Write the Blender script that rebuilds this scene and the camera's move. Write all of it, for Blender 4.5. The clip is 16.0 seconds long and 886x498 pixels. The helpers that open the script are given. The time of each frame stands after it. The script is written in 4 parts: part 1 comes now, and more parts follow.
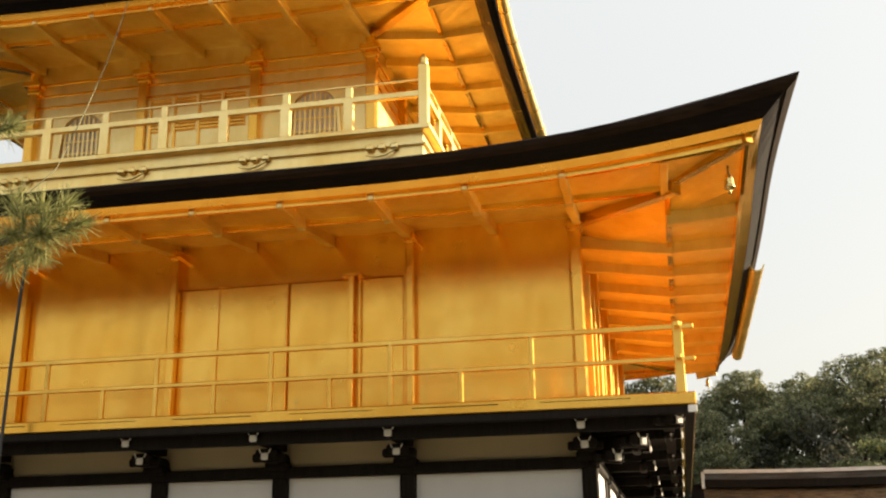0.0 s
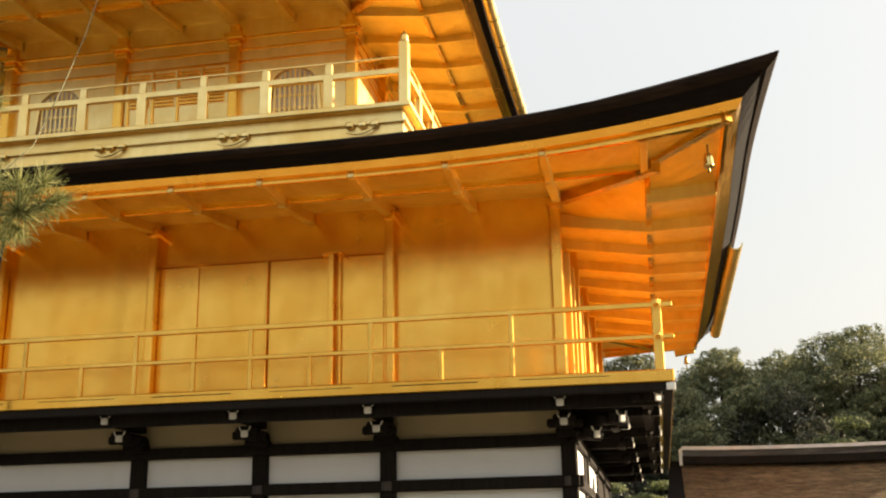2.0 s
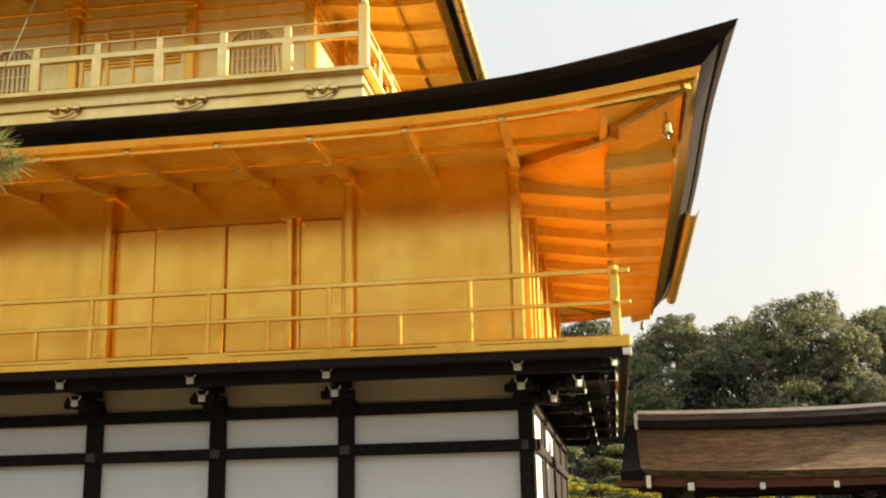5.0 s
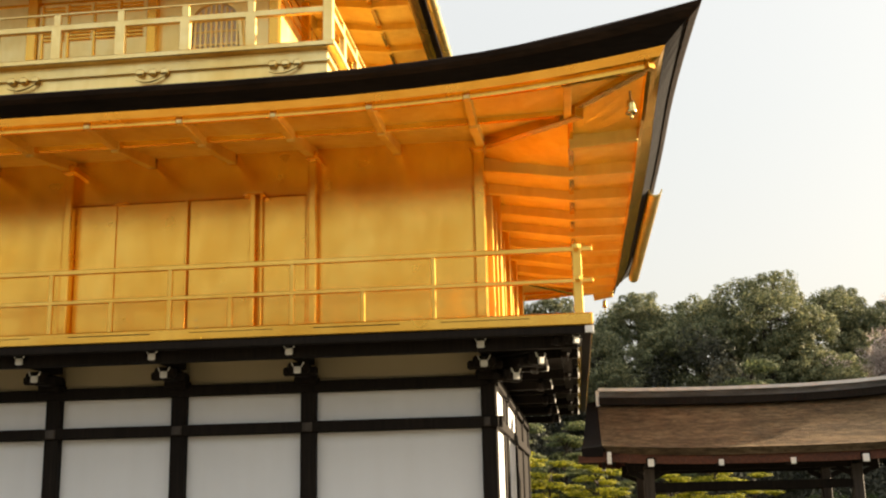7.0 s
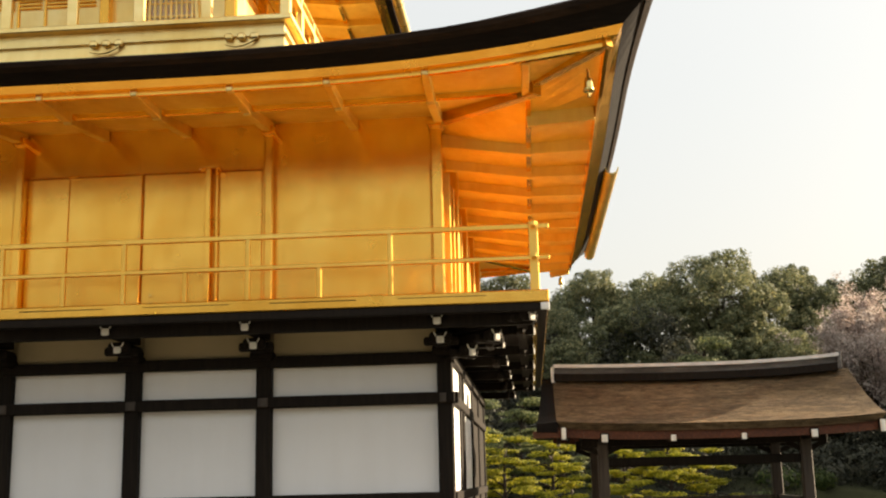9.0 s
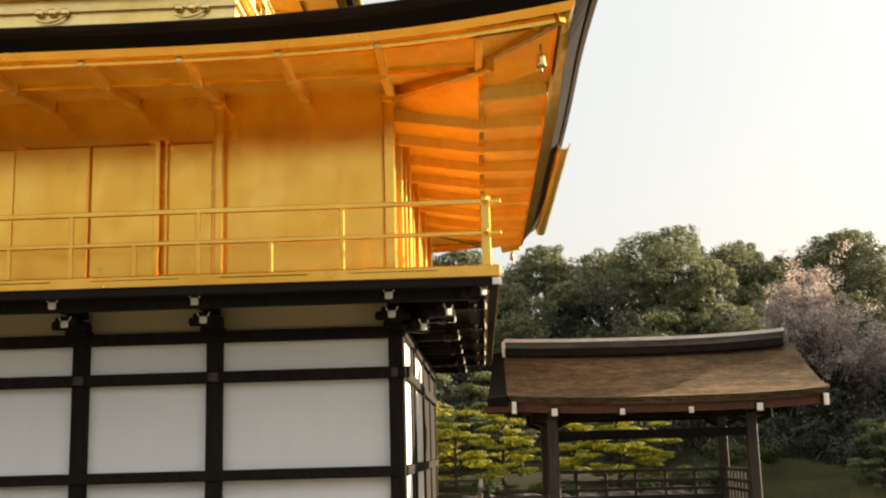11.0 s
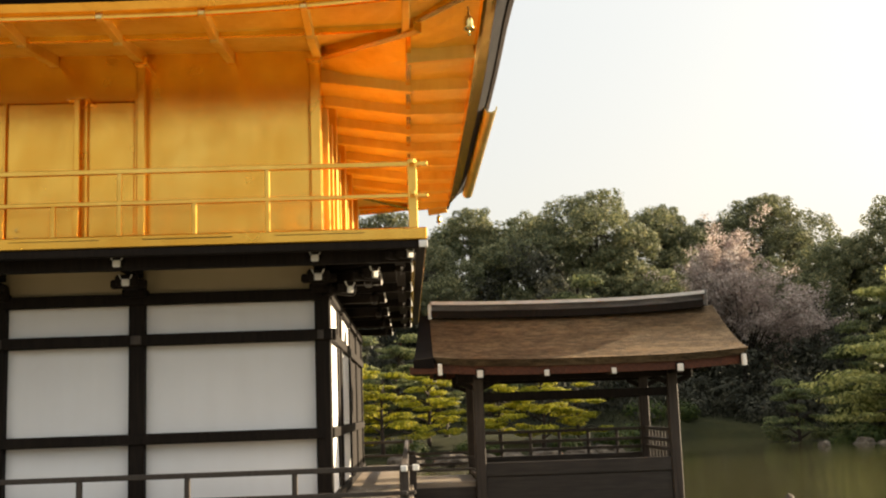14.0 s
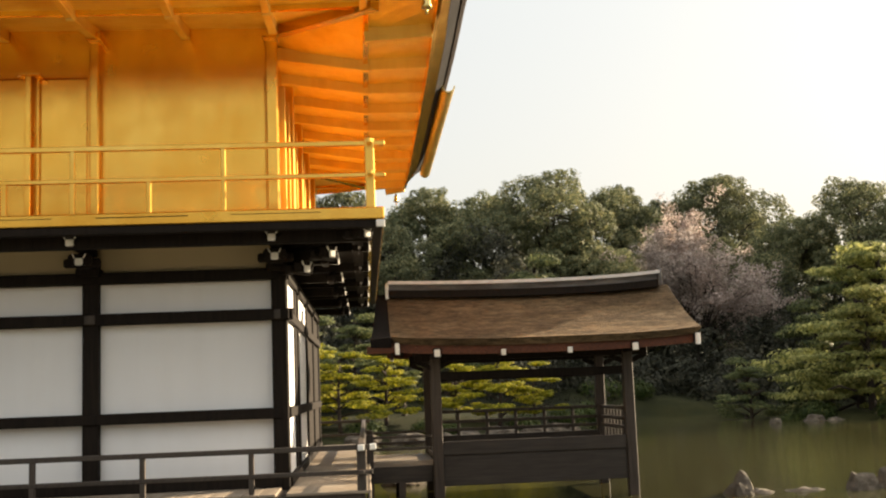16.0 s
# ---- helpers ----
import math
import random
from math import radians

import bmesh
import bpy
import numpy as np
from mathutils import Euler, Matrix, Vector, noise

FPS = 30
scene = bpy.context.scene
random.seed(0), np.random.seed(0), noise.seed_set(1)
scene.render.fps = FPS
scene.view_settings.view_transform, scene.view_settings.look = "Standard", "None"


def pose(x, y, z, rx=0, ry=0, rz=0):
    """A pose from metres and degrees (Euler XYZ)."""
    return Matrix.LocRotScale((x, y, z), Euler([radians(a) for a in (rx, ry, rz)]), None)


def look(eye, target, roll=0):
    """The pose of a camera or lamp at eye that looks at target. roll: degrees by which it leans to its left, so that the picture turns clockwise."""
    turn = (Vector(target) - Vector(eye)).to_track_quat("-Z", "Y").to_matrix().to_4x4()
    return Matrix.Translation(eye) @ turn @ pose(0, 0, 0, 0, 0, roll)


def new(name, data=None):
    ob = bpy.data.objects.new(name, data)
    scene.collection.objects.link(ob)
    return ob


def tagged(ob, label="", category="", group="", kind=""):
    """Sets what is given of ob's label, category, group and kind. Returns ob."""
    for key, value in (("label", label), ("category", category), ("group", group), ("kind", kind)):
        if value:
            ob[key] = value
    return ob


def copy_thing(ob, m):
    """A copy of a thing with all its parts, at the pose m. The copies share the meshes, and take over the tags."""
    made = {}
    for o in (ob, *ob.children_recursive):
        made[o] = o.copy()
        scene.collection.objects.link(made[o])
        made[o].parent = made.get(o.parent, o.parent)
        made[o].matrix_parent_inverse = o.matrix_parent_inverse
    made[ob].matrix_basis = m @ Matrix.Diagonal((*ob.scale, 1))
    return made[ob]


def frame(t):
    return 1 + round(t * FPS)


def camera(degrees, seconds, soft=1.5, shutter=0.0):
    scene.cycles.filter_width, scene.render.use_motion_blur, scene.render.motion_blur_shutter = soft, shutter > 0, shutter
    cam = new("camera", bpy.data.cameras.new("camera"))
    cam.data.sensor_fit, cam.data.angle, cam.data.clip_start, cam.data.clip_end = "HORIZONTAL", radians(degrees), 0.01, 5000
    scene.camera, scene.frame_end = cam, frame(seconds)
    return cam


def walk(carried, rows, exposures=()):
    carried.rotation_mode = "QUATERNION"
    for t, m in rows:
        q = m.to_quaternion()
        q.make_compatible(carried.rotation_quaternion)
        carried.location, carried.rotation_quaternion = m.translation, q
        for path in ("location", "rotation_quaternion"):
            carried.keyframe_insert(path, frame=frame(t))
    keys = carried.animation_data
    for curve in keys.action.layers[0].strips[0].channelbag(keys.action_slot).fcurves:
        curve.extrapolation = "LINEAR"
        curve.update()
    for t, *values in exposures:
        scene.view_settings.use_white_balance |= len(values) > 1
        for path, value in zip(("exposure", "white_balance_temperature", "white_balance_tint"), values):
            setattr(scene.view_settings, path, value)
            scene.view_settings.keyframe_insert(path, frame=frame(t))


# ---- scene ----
cam = camera(43.83, 16.0, soft=2.1)
EYE = (0.977, -12.84, 1.63)
EXPO, SKY, HAZE, SUNPOWER = 1.72, 0.050, 0.6, 5.0
ROWS = [
    (0.0, 107.273, 0.715, 11.928),
    (0.5, 107.007, 0.749, 11.696),
    (1.0, 106.719, 0.796, 11.450),
    (1.5, 106.419, 0.849, 11.188),
    (2.0, 106.111, 0.903, 10.908),
    (2.5, 105.800, 0.955, 10.608),
    (3.0, 105.489, 1.003, 10.286),
    (3.5, 105.180, 1.046, 9.942),
    (4.0, 104.873, 1.083, 9.573),
    (6.5, 103.357, 1.202, 7.363),
    (7.0, 103.050, 1.221, 6.848),
    (7.5, 102.739, 1.243, 6.311),
    (8.0, 102.422, 1.268, 5.753),
    (8.5, 102.100, 1.297, 5.176),
    (9.0, 101.772, 1.332, 4.582),
    (11.5, 100.050, 1.604, 1.434),
    (12.0, 99.698, 1.675, 0.790),
    (12.5, 99.349, 1.750, 0.148),
    (13.0, 99.004, 1.825, -0.486),
    (13.5, 98.668, 1.900, -1.110),
    (14.0, 98.341, 1.971, -1.720),
    (14.5, 98.029, 2.037, -2.312),
    (15.0, 97.733, 2.094, -2.881),
    (15.5, 97.455, 2.140, -3.423),
    (16.0, 97.199, 2.172, -3.935),
]
walk(cam, [(t, pose(*EYE, rx, ry, rz)) for t, rx, ry, rz in ROWS], exposures=((0.0, EXPO, 7000, 10), (16.0, EXPO, 7000, 10)))

# ---- light ----
SUN_AZ, SUN_EL = radians(62), radians(17)      # azimuth from +y towards +x
world = bpy.data.worlds.new("sky")
scene.world = world
world.use_nodes = True
wn = world.node_tree.nodes
sky = wn.new("ShaderNodeTexSky")
sky.sky_type, sky.sun_disc = "NISHITA", False
sky.sun_elevation, sky.sun_rotation = SUN_EL, SUN_AZ
sky.air_density, sky.dust_density, sky.ozone_density = 1.0, 5.0, 1.0
tint = wn.new("ShaderNodeMix")
tint.data_type, tint.blend_type = "RGBA", "MIX"
tint.inputs[0].default_value = HAZE
up = wn.new("ShaderNodeSeparateXYZ")
way = wn.new("ShaderNodeTexCoord")
world.node_tree.links.new(way.outputs["Generated"], up.inputs[0])
veil = wn.new("ShaderNodeValToRGB")      # thin cloud, paler and brighter overhead
veil.color_ramp.elements[0].position, veil.color_ramp.elements[0].color = 0.0, (0.405, 0.40, 0.385, 1)
veil.color_ramp.elements[1].position, veil.color_ramp.elements[1].color = 0.7, (1.0, 1.0, 1.0, 1)
band = veil.color_ramp.elements.new(0.33)
band.color = (0.42, 0.44, 0.445, 1)
high = veil.color_ramp.elements.new(0.52)
high.color = (0.455, 0.475, 0.485, 1)
world.node_tree.links.new(up.outputs["Z"], veil.inputs[0])
gain = wn.new("ShaderNodeVectorMath")
gain.operation = "SCALE"
gain.inputs["Scale"].default_value = 15.9
world.node_tree.links.new(veil.outputs[0], gain.inputs[0])
world.node_tree.links.new(gain.outputs[0], tint.inputs[7])
world.node_tree.links.new(sky.outputs[0], tint.inputs[6])
world.node_tree.links.new(tint.outputs[2], wn["Background"].inputs["Color"])
wn["Background"].inputs["Strength"].default_value = SKY
sun = new("sun", bpy.data.lights.new("sun", "SUN"))
sun.data.energy, sun.data.angle, sun.data.color = SUNPOWER, radians(1.0), (1.0, 0.83, 0.61)
sd = Vector((math.sin(SUN_AZ) * math.cos(SUN_EL), math.cos(SUN_AZ) * math.cos(SUN_EL), math.sin(SUN_EL)))
sun.matrix_world = look(sd * 200, (0, 0, 0))

# ---- materials ----
def material(name, rough=0.6, metal=0.0, spec=0.5):
    m = bpy.data.materials.new(name)
    m.use_nodes = True
    b = m.node_tree.nodes["Principled BSDF"]
    b.inputs["Roughness"].default_value = rough
    b.inputs["Metallic"].default_value = metal
    b.inputs["Specular IOR Level"].default_value = spec
    return m, m.node_tree.nodes, m.node_tree.links, b


def coords(n, l, scale=(1, 1, 1), world_space=True):
    """Texture coordinates in metres, stretched by scale."""
    mp = n.new("ShaderNodeMapping")
    mp.inputs["Scale"].default_value = scale
    if world_space:
        g = n.new("ShaderNodeNewGeometry")
        l.new(g.outputs["Position"], mp.inputs["Vector"])
    else:
        g = n.new("ShaderNodeTexCoord")
        l.new(g.outputs["Object"], mp.inputs["Vector"])
    return mp.outputs[0]


def noise_tex(n, l, vec, scale, detail=4.0, rough=0.55):
    t = n.new("ShaderNodeTexNoise")
    t.inputs["Scale"].default_value, t.inputs["Detail"].default_value, t.inputs["Roughness"].default_value = scale, detail, rough
    l.new(vec, t.inputs["Vector"])
    return t.outputs["Fac"]


def ramp(n, l, fac, stops):
    r = n.new("ShaderNodeValToRGB")
    while len(r.color_ramp.elements) < len(stops):
        r.color_ramp.elements.new(0.5)
    for e, (p, c) in zip(r.color_ramp.elements, stops):
        e.position, e.color = p, (*c, 1)
    l.new(fac, r.inputs[0])
    return r.outputs[0]


def blend(n, l, mode, fac, a, b):
    m = n.new("ShaderNodeMix")
    m.data_type, m.blend_type = "RGBA", mode
    for sock, v in ((m.inputs[0], fac), (m.inputs[6], a), (m.inputs[7], b)):
        if isinstance(v, (int, float)):
            sock.default_value = v
        elif isinstance(v, tuple):
            sock.default_value = (*v, 1)
        else:
            l.new(v, sock)
    return m.outputs[2]


def bump(n, l, b, height, strength, distance=0.01):
    u = n.new("ShaderNodeBump")
    u.inputs["Strength"].default_value, u.inputs["Distance"].default_value = strength, distance
    l.new(height, u.inputs["Height"])
    l.new(u.outputs[0], b.inputs["Normal"])


def mapped(n, l, fac, lo, hi):
    r = n.new("ShaderNodeMapRange")
    r.inputs["To Min"].default_value, r.inputs["To Max"].default_value = lo, hi
    l.new(fac, r.inputs["Value"])
    return r.outputs[0]


def per_object(n, l, lo, hi):
    o = n.new("ShaderNodeObjectInfo")
    return ramp(n, l, o.outputs["Random"], [(0, (lo,) * 3), (1, (hi,) * 3)])


def gold_material(name, base, rough):
    m, n, l, b = material(name, rough, 1.0)
    v = coords(n, l)
    big = noise_tex(n, l, v, 0.9, 3)
    fine = noise_tex(n, l, v, 3.0, 3)
    streak = noise_tex(n, l, coords(n, l, (9, 9, 0.5)), 1.0, 4)
    leaf = n.new("ShaderNodeTexVoronoi")
    leaf.distance, leaf.inputs["Scale"].default_value, leaf.inputs["Randomness"].default_value = "CHEBYCHEV", 8.0, 0.2
    l.new(v, leaf.inputs["Vector"])
    grey = n.new("ShaderNodeRGBToBW")
    l.new(leaf.outputs["Color"], grey.inputs[0])
    c = ramp(n, l, big, [(0.3, tuple(x * k for x, k in zip(base, (0.94, 0.84, 0.62)))), (0.7, base)])
    c = blend(n, l, "MULTIPLY", 0.22, c, ramp(n, l, streak, [(0.35, (0.85, 0.75, 0.55)), (0.65, (1, 1, 1))]))
    c = blend(n, l, "MULTIPLY", 0.5, c, ramp(n, l, grey.outputs[0], [(0.2, (0.93, 0.91, 0.85)), (0.8, (1, 1, 1))]))
    c = blend(n, l, "MULTIPLY", 0.8, c, per_object(n, l, 0.90, 1.0))
    wear = noise_tex(n, l, coords(n, l, (1, 1, 0.55)), 2.1, 5, 0.6)
    c = blend(n, l, "MULTIPLY", 0.45, c, ramp(n, l, wear, [(0.36, (0.86, 0.72, 0.50)), (0.56, (1, 1, 1))]))
    l.new(c, b.inputs["Base Color"])
    l.new(mapped(n, l, fine, rough - 0.08, rough + 0.10), b.inputs["Roughness"])
    bump(n, l, b, noise_tex(n, l, v, 1.5, 3), 0.11, 0.04)
    return m


def wood_material(name, dark, light, rough=0.6, grain=(30, 30, 2), spec=0.35):
    m, n, l, b = material(name, rough, 0.0, spec)
    v = coords(n, l, grain, False)
    g = noise_tex(n, l, v, 1.0, 6, 0.65)
    stain = noise_tex(n, l, coords(n, l), 1.6, 3)
    c = ramp(n, l, g, [(0.25, dark), (0.75, light)])
    c = blend(n, l, "MULTIPLY", 0.5, c, ramp(n, l, stain, [(0.3, (0.55, 0.5, 0.48)), (0.7, (1, 1, 1))]))
    c = blend(n, l, "MULTIPLY", 0.6, c, per_object(n, l, 0.7, 1.0))
    l.new(c, b.inputs["Base Color"])
    bump(n, l, b, g, 0.35, 0.006)
    return m


GOLD = gold_material("gold leaf", (1.0, 0.585, 0.122), 0.23)
GOLD_SOFFIT = gold_material("gold leaf boards", (1.0, 0.78, 0.27), 0.55)
GOLD_RAIL = gold_material("gold leaf on rails and posts", (1.0, 0.64, 0.16), 0.34)
GOLD_SATIN = gold_material("satin gold leaf", (1.0, 0.80, 0.38), 0.36)
DARK = wood_material("dark stained timber", (0.006, 0.0045, 0.0035), (0.024, 0.017, 0.012), 0.7, (30, 30, 2), 0.12)
BROWN = wood_material("weathered brown timber", (0.026, 0.019, 0.015), (0.085, 0.064, 0.048))
BROWN_X = wood_material("brown timber board", (0.024, 0.019, 0.016), (0.068, 0.055, 0.044), 0.65, (2, 30, 30))
DECK_X = wood_material("pale weathered cross boards", (0.18, 0.14, 0.10), (0.46, 0.38, 0.29), 0.6, (2, 30, 30))
DECK = wood_material("pale weathered boards", (0.18, 0.14, 0.10), (0.46, 0.38, 0.29), 0.6, (30, 2, 30))
RED_BROWN = wood_material("red brown timber", (0.05, 0.016, 0.008), (0.17, 0.050, 0.018), 0.6, (2, 30, 30))


def plaster_material(name, base):
    m, n, l, b = material(name, 0.85, 0.0, 0.2)
    v = coords(n, l)
    big = noise_tex(n, l, v, 0.7, 4)
    run = noise_tex(n, l, coords(n, l, (5, 5, 0.35)), 1.0, 5)
    c = ramp(n, l, big, [(0.3, tuple(x * 0.93 for x in base)), (0.7, base)])
    c = blend(n, l, "MULTIPLY", 0.10, c, ramp(n, l, run, [(0.3, (0.78, 0.74, 0.68)), (0.62, (1, 1, 1))]))
    l.new(c, b.inputs["Base Color"])
    bump(n, l, b, noise_tex(n, l, v, 35, 5), 0.12, 0.004)
    return m


WHITE = plaster_material("white plaster", (0.82, 0.81, 0.80))
# cream base darkened to hold the shade below the balcony
CREAM = plaster_material("shade-toned cream plaster", (0.50, 0.42, 0.27))
NOSE = plaster_material("white painted wood end", (0.80, 0.78, 0.73))


def bark_roof_material(name, dark, light, course=0.03, relief=0.8, grain=(2.6, 16, 34)):
    """Layered cypress bark: fine courses across the slope, split fibres and weather stains."""
    m, n, l, b = material(name, 0.9, 0.0, 0.15)
    v = coords(n, l)
    w = n.new("ShaderNodeTexWave")
    w.bands_direction = "Z"
    w.inputs["Scale"].default_value, w.inputs["Distortion"].default_value = 0.05 / course * 10, 3.0
    w.inputs["Detail"].default_value, w.inputs["Detail Scale"].default_value = 4, 2.5
    l.new(v, w.inputs["Vector"])
    fib = noise_tex(n, l, coords(n, l, grain), 1.0, 8, 0.8)
    big = noise_tex(n, l, coords(n, l, (0.8, 2.0, 2.0)), 1.3, 5, 0.65)
    c = ramp(n, l, fib, [(0.28, dark), (0.72, light)])
    c = blend(n, l, "MULTIPLY", 0.75, c, ramp(n, l, big, [(0.32, (0.30, 0.27, 0.25)), (0.62, (1, 1, 1))]))
    c = blend(n, l, "MULTIPLY", 0.35 if relief > 0.5 else 0.0, c, w.outputs["Color"])
    l.new(c, b.inputs["Base Color"])
    bump(n, l, b, blend(n, l, "MIX", 0.5, w.outputs["Color"], fib) if relief > 0.5 else fib, relief, 0.04 if relief > 0.9 else 0.02)
    return m


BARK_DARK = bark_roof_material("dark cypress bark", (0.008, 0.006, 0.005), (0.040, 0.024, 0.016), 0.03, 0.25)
# darker copy of the bark, for the eave underside and gable verge
BARK_BLACK = bark_roof_material("near-black cypress bark", (0.0035, 0.003, 0.003), (0.014, 0.010, 0.009), 0.03, 0.25)
BARK = bark_roof_material("weathered cypress bark", (0.012, 0.008, 0.005), (0.40, 0.275, 0.15), 0.03, 1.0, (5, 9, 24))
RIDGE = bark_roof_material("grey ridge boards", (0.12, 0.12, 0.12), (0.42, 0.41, 0.40))


def leaf_material(name, dark, mid, light, through_light=0.35):
    m, n, l, b = material(name, 0.6, 0.0, 0.12)
    g = n.new("ShaderNodeNewGeometry")
    c = ramp(n, l, g.outputs["Random Per Island"], [(0.0, dark), (0.6, mid), (1.0, light)])
    patch = noise_tex(n, l, coords(n, l), 0.45, 3)
    c = blend(n, l, "MULTIPLY", 0.6, c, ramp(n, l, patch, [(0.35, (0.55, 0.62, 0.6)), (0.65, (1, 1, 1))]))
    c = blend(n, l, "MULTIPLY", 0.7, c, per_object(n, l, 0.65, 1.0))
    l.new(c, b.inputs["Base Color"])
    tr = n.new("ShaderNodeBsdfTranslucent")
    l.new(c, tr.inputs["Color"])
    mix = n.new("ShaderNodeMixShader")
    mix.inputs[0].default_value = through_light
    l.new(b.outputs[0], mix.inputs[1])
    l.new(tr.outputs[0], mix.inputs[2])
    l.new(mix.outputs[0], n["Material Output"].inputs["Surface"])
    return m


LEAF_DARK = leaf_material("evergreen leaves", (0.085, 0.10, 0.058), (0.18, 0.19, 0.10), (0.36, 0.335, 0.165), 0.40)
# needle green pushed to bright yellow: the low sun is in the colour
LEAF_PINE_SUN = leaf_material("pine needles with sunlight in the colour", (0.11, 0.13, 0.014), (0.36, 0.345, 0.03), (0.66, 0.55, 0.05), 0.45)
# darker needle copy, toned for pines in the woods' shade
LEAF_PINE_SHADE = leaf_material("deep green pine needles toned for shade", (0.055, 0.075, 0.035), (0.15, 0.175, 0.075), (0.30, 0.30, 0.12), 0.42)
LEAF_CHERRY = leaf_material("pale pink blossom", (0.36, 0.27, 0.235), (0.58, 0.46, 0.41), (0.92, 0.80, 0.73), 0.5)
LEAF_PINE_MID = leaf_material("olive pine needles with sunlight in the colour", (0.14, 0.16, 0.055), (0.36, 0.36, 0.12), (0.62, 0.57, 0.21), 0.5)
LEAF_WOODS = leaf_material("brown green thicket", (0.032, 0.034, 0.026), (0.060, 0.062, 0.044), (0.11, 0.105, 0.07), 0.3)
LEAF_NEAR = leaf_material("lit pine needles with sunlight in the colour", (0.08, 0.095, 0.035), (0.25, 0.26, 0.09), (0.55, 0.52, 0.22))
LEAF_SHRUB = leaf_material("clipped shrub leaves", (0.03, 0.05, 0.015), (0.07, 0.10, 0.03), (0.15, 0.17, 0.05))
BARK_TREE = wood_material("tree bark", (0.020, 0.015, 0.012), (0.075, 0.055, 0.042), 0.9, (14, 14, 4))


def ground_material():
    m, n, l, b = material("mossy earth and grass", 0.95, 0.0, 0.1)
    v = coords(n, l)
    c = ramp(n, l, noise_tex(n, l, v, 0.22, 5, 0.6), [(0.3, (0.012, 0.014, 0.007)), (0.52, (0.023, 0.026, 0.010)), (0.75, (0.050, 0.048, 0.018))])
    c = blend(n, l, "MULTIPLY", 0.7, c, ramp(n, l, noise_tex(n, l, v, 6, 6, 0.7), [(0.3, (0.45, 0.45, 0.4)), (0.7, (1, 1, 1))]))
    l.new(c, b.inputs["Base Color"])
    bump(n, l, b, noise_tex(n, l, v, 9, 6, 0.7), 0.8, 0.06)
    return m


def water_material():
    m, n, l, b = material("still green pond water", 0.09, 0.0, 0.5)
    v = coords(n, l)
    c = ramp(n, l, noise_tex(n, l, v, 0.09, 3), [(0.3, (0.036, 0.035, 0.014)), (0.7, (0.058, 0.053, 0.022))])
    l.new(c, b.inputs["Base Color"])
    b.inputs["IOR"].default_value = 1.33
    bump(n, l, b, noise_tex(n, l, coords(n, l, (1.0, 2.2, 1)), 2.4, 4, 0.6), 0.12, 0.03)
    return m


def stone_material():
    m, n, l, b = material("weathered garden stone", 0.9, 0.0, 0.2)
    v = coords(n, l)
    c = ramp(n, l, noise_tex(n, l, v, 3, 6, 0.7), [(0.28, (0.028, 0.023, 0.018)), (0.52, (0.085, 0.07, 0.053)), (0.78, (0.23, 0.195, 0.15))])
    l.new(c, b.inputs["Base Color"])
    bump(n, l, b, noise_tex(n, l, v, 9, 7, 0.7), 0.9, 0.05)
    return m


GROUND, WATER, STONE = ground_material(), water_material(), stone_material()


def plain_material(name, base, rough, metal=0.0):
    m, n, l, b = material(name, rough, metal)
    v = coords(n, l)
    l.new(ramp(n, l, noise_tex(n, l, v, 8, 4), [(0.3, tuple(x * 0.8 for x in base)), (0.7, base)]), b.inputs["Base Color"])
    return m


CABLE = plain_material("dark conductor cable", (0.03, 0.03, 0.03), 0.5)
BRONZE = plain_material("gilded bronze", (0.75, 0.58, 0.22), 0.25, 1.0)
WIRE = plain_material("grey green wire", (0.18, 0.17, 0.09), 0.8)
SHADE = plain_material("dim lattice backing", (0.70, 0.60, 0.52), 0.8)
# weathered grey, lightened so the cap carries the sky-lit top line
RIDGE_CAP = plain_material("weathered ridge cap paled by sky light", (0.68, 0.67, 0.65), 0.6)
RAIL_DARK = wood_material("grey brown rail timber", (0.028, 0.022, 0.018), (0.10, 0.078, 0.06))

# ---- mesh helpers ----
def mesh_of(name, verts, faces, mat, smooth=False):
    me = bpy.data.meshes.new(name)
    me.from_pydata([tuple(v) for v in verts], [], [tuple(f) for f in faces])
    for mt in (mat if isinstance(mat, (list, tuple)) else (mat,)):
        me.materials.append(mt)
    if smooth:
        me.polygons.foreach_set("use_smooth", [True] * len(me.polygons))
    me.update()
    return me


def child(name, me, parent, m=None, label=""):
    ob = new(name, me)
    if parent is not None:
        ob.parent = parent
        ob.matrix_parent_inverse = WORLD_OF.get(parent, Matrix()).inverted()
    ob.matrix_basis = m if m is not None else Matrix()
    WORLD_OF[ob] = ob.matrix_basis.copy()
    return tagged(ob, label) if label else ob


WORLD_OF = {}


def part(name, bm, mat, parent, label="", m=None, smooth=False):
    me = bpy.data.meshes.new(name)
    bm.to_mesh(me)
    bm.free()
    me.materials.append(mat)
    if smooth:
        me.polygons.foreach_set("use_smooth", [True] * len(me.polygons))
    return child(name, me, parent, m, label)


def thing(name, label, category, group="", at=(0, 0, 0), kind=""):
    ob = new(name)
    ob.empty_display_size = 0.2
    ob.location = at
    WORLD_OF[ob] = Matrix.Translation(at)
    return tagged(ob, label, category, group, kind)


BOXES = {}


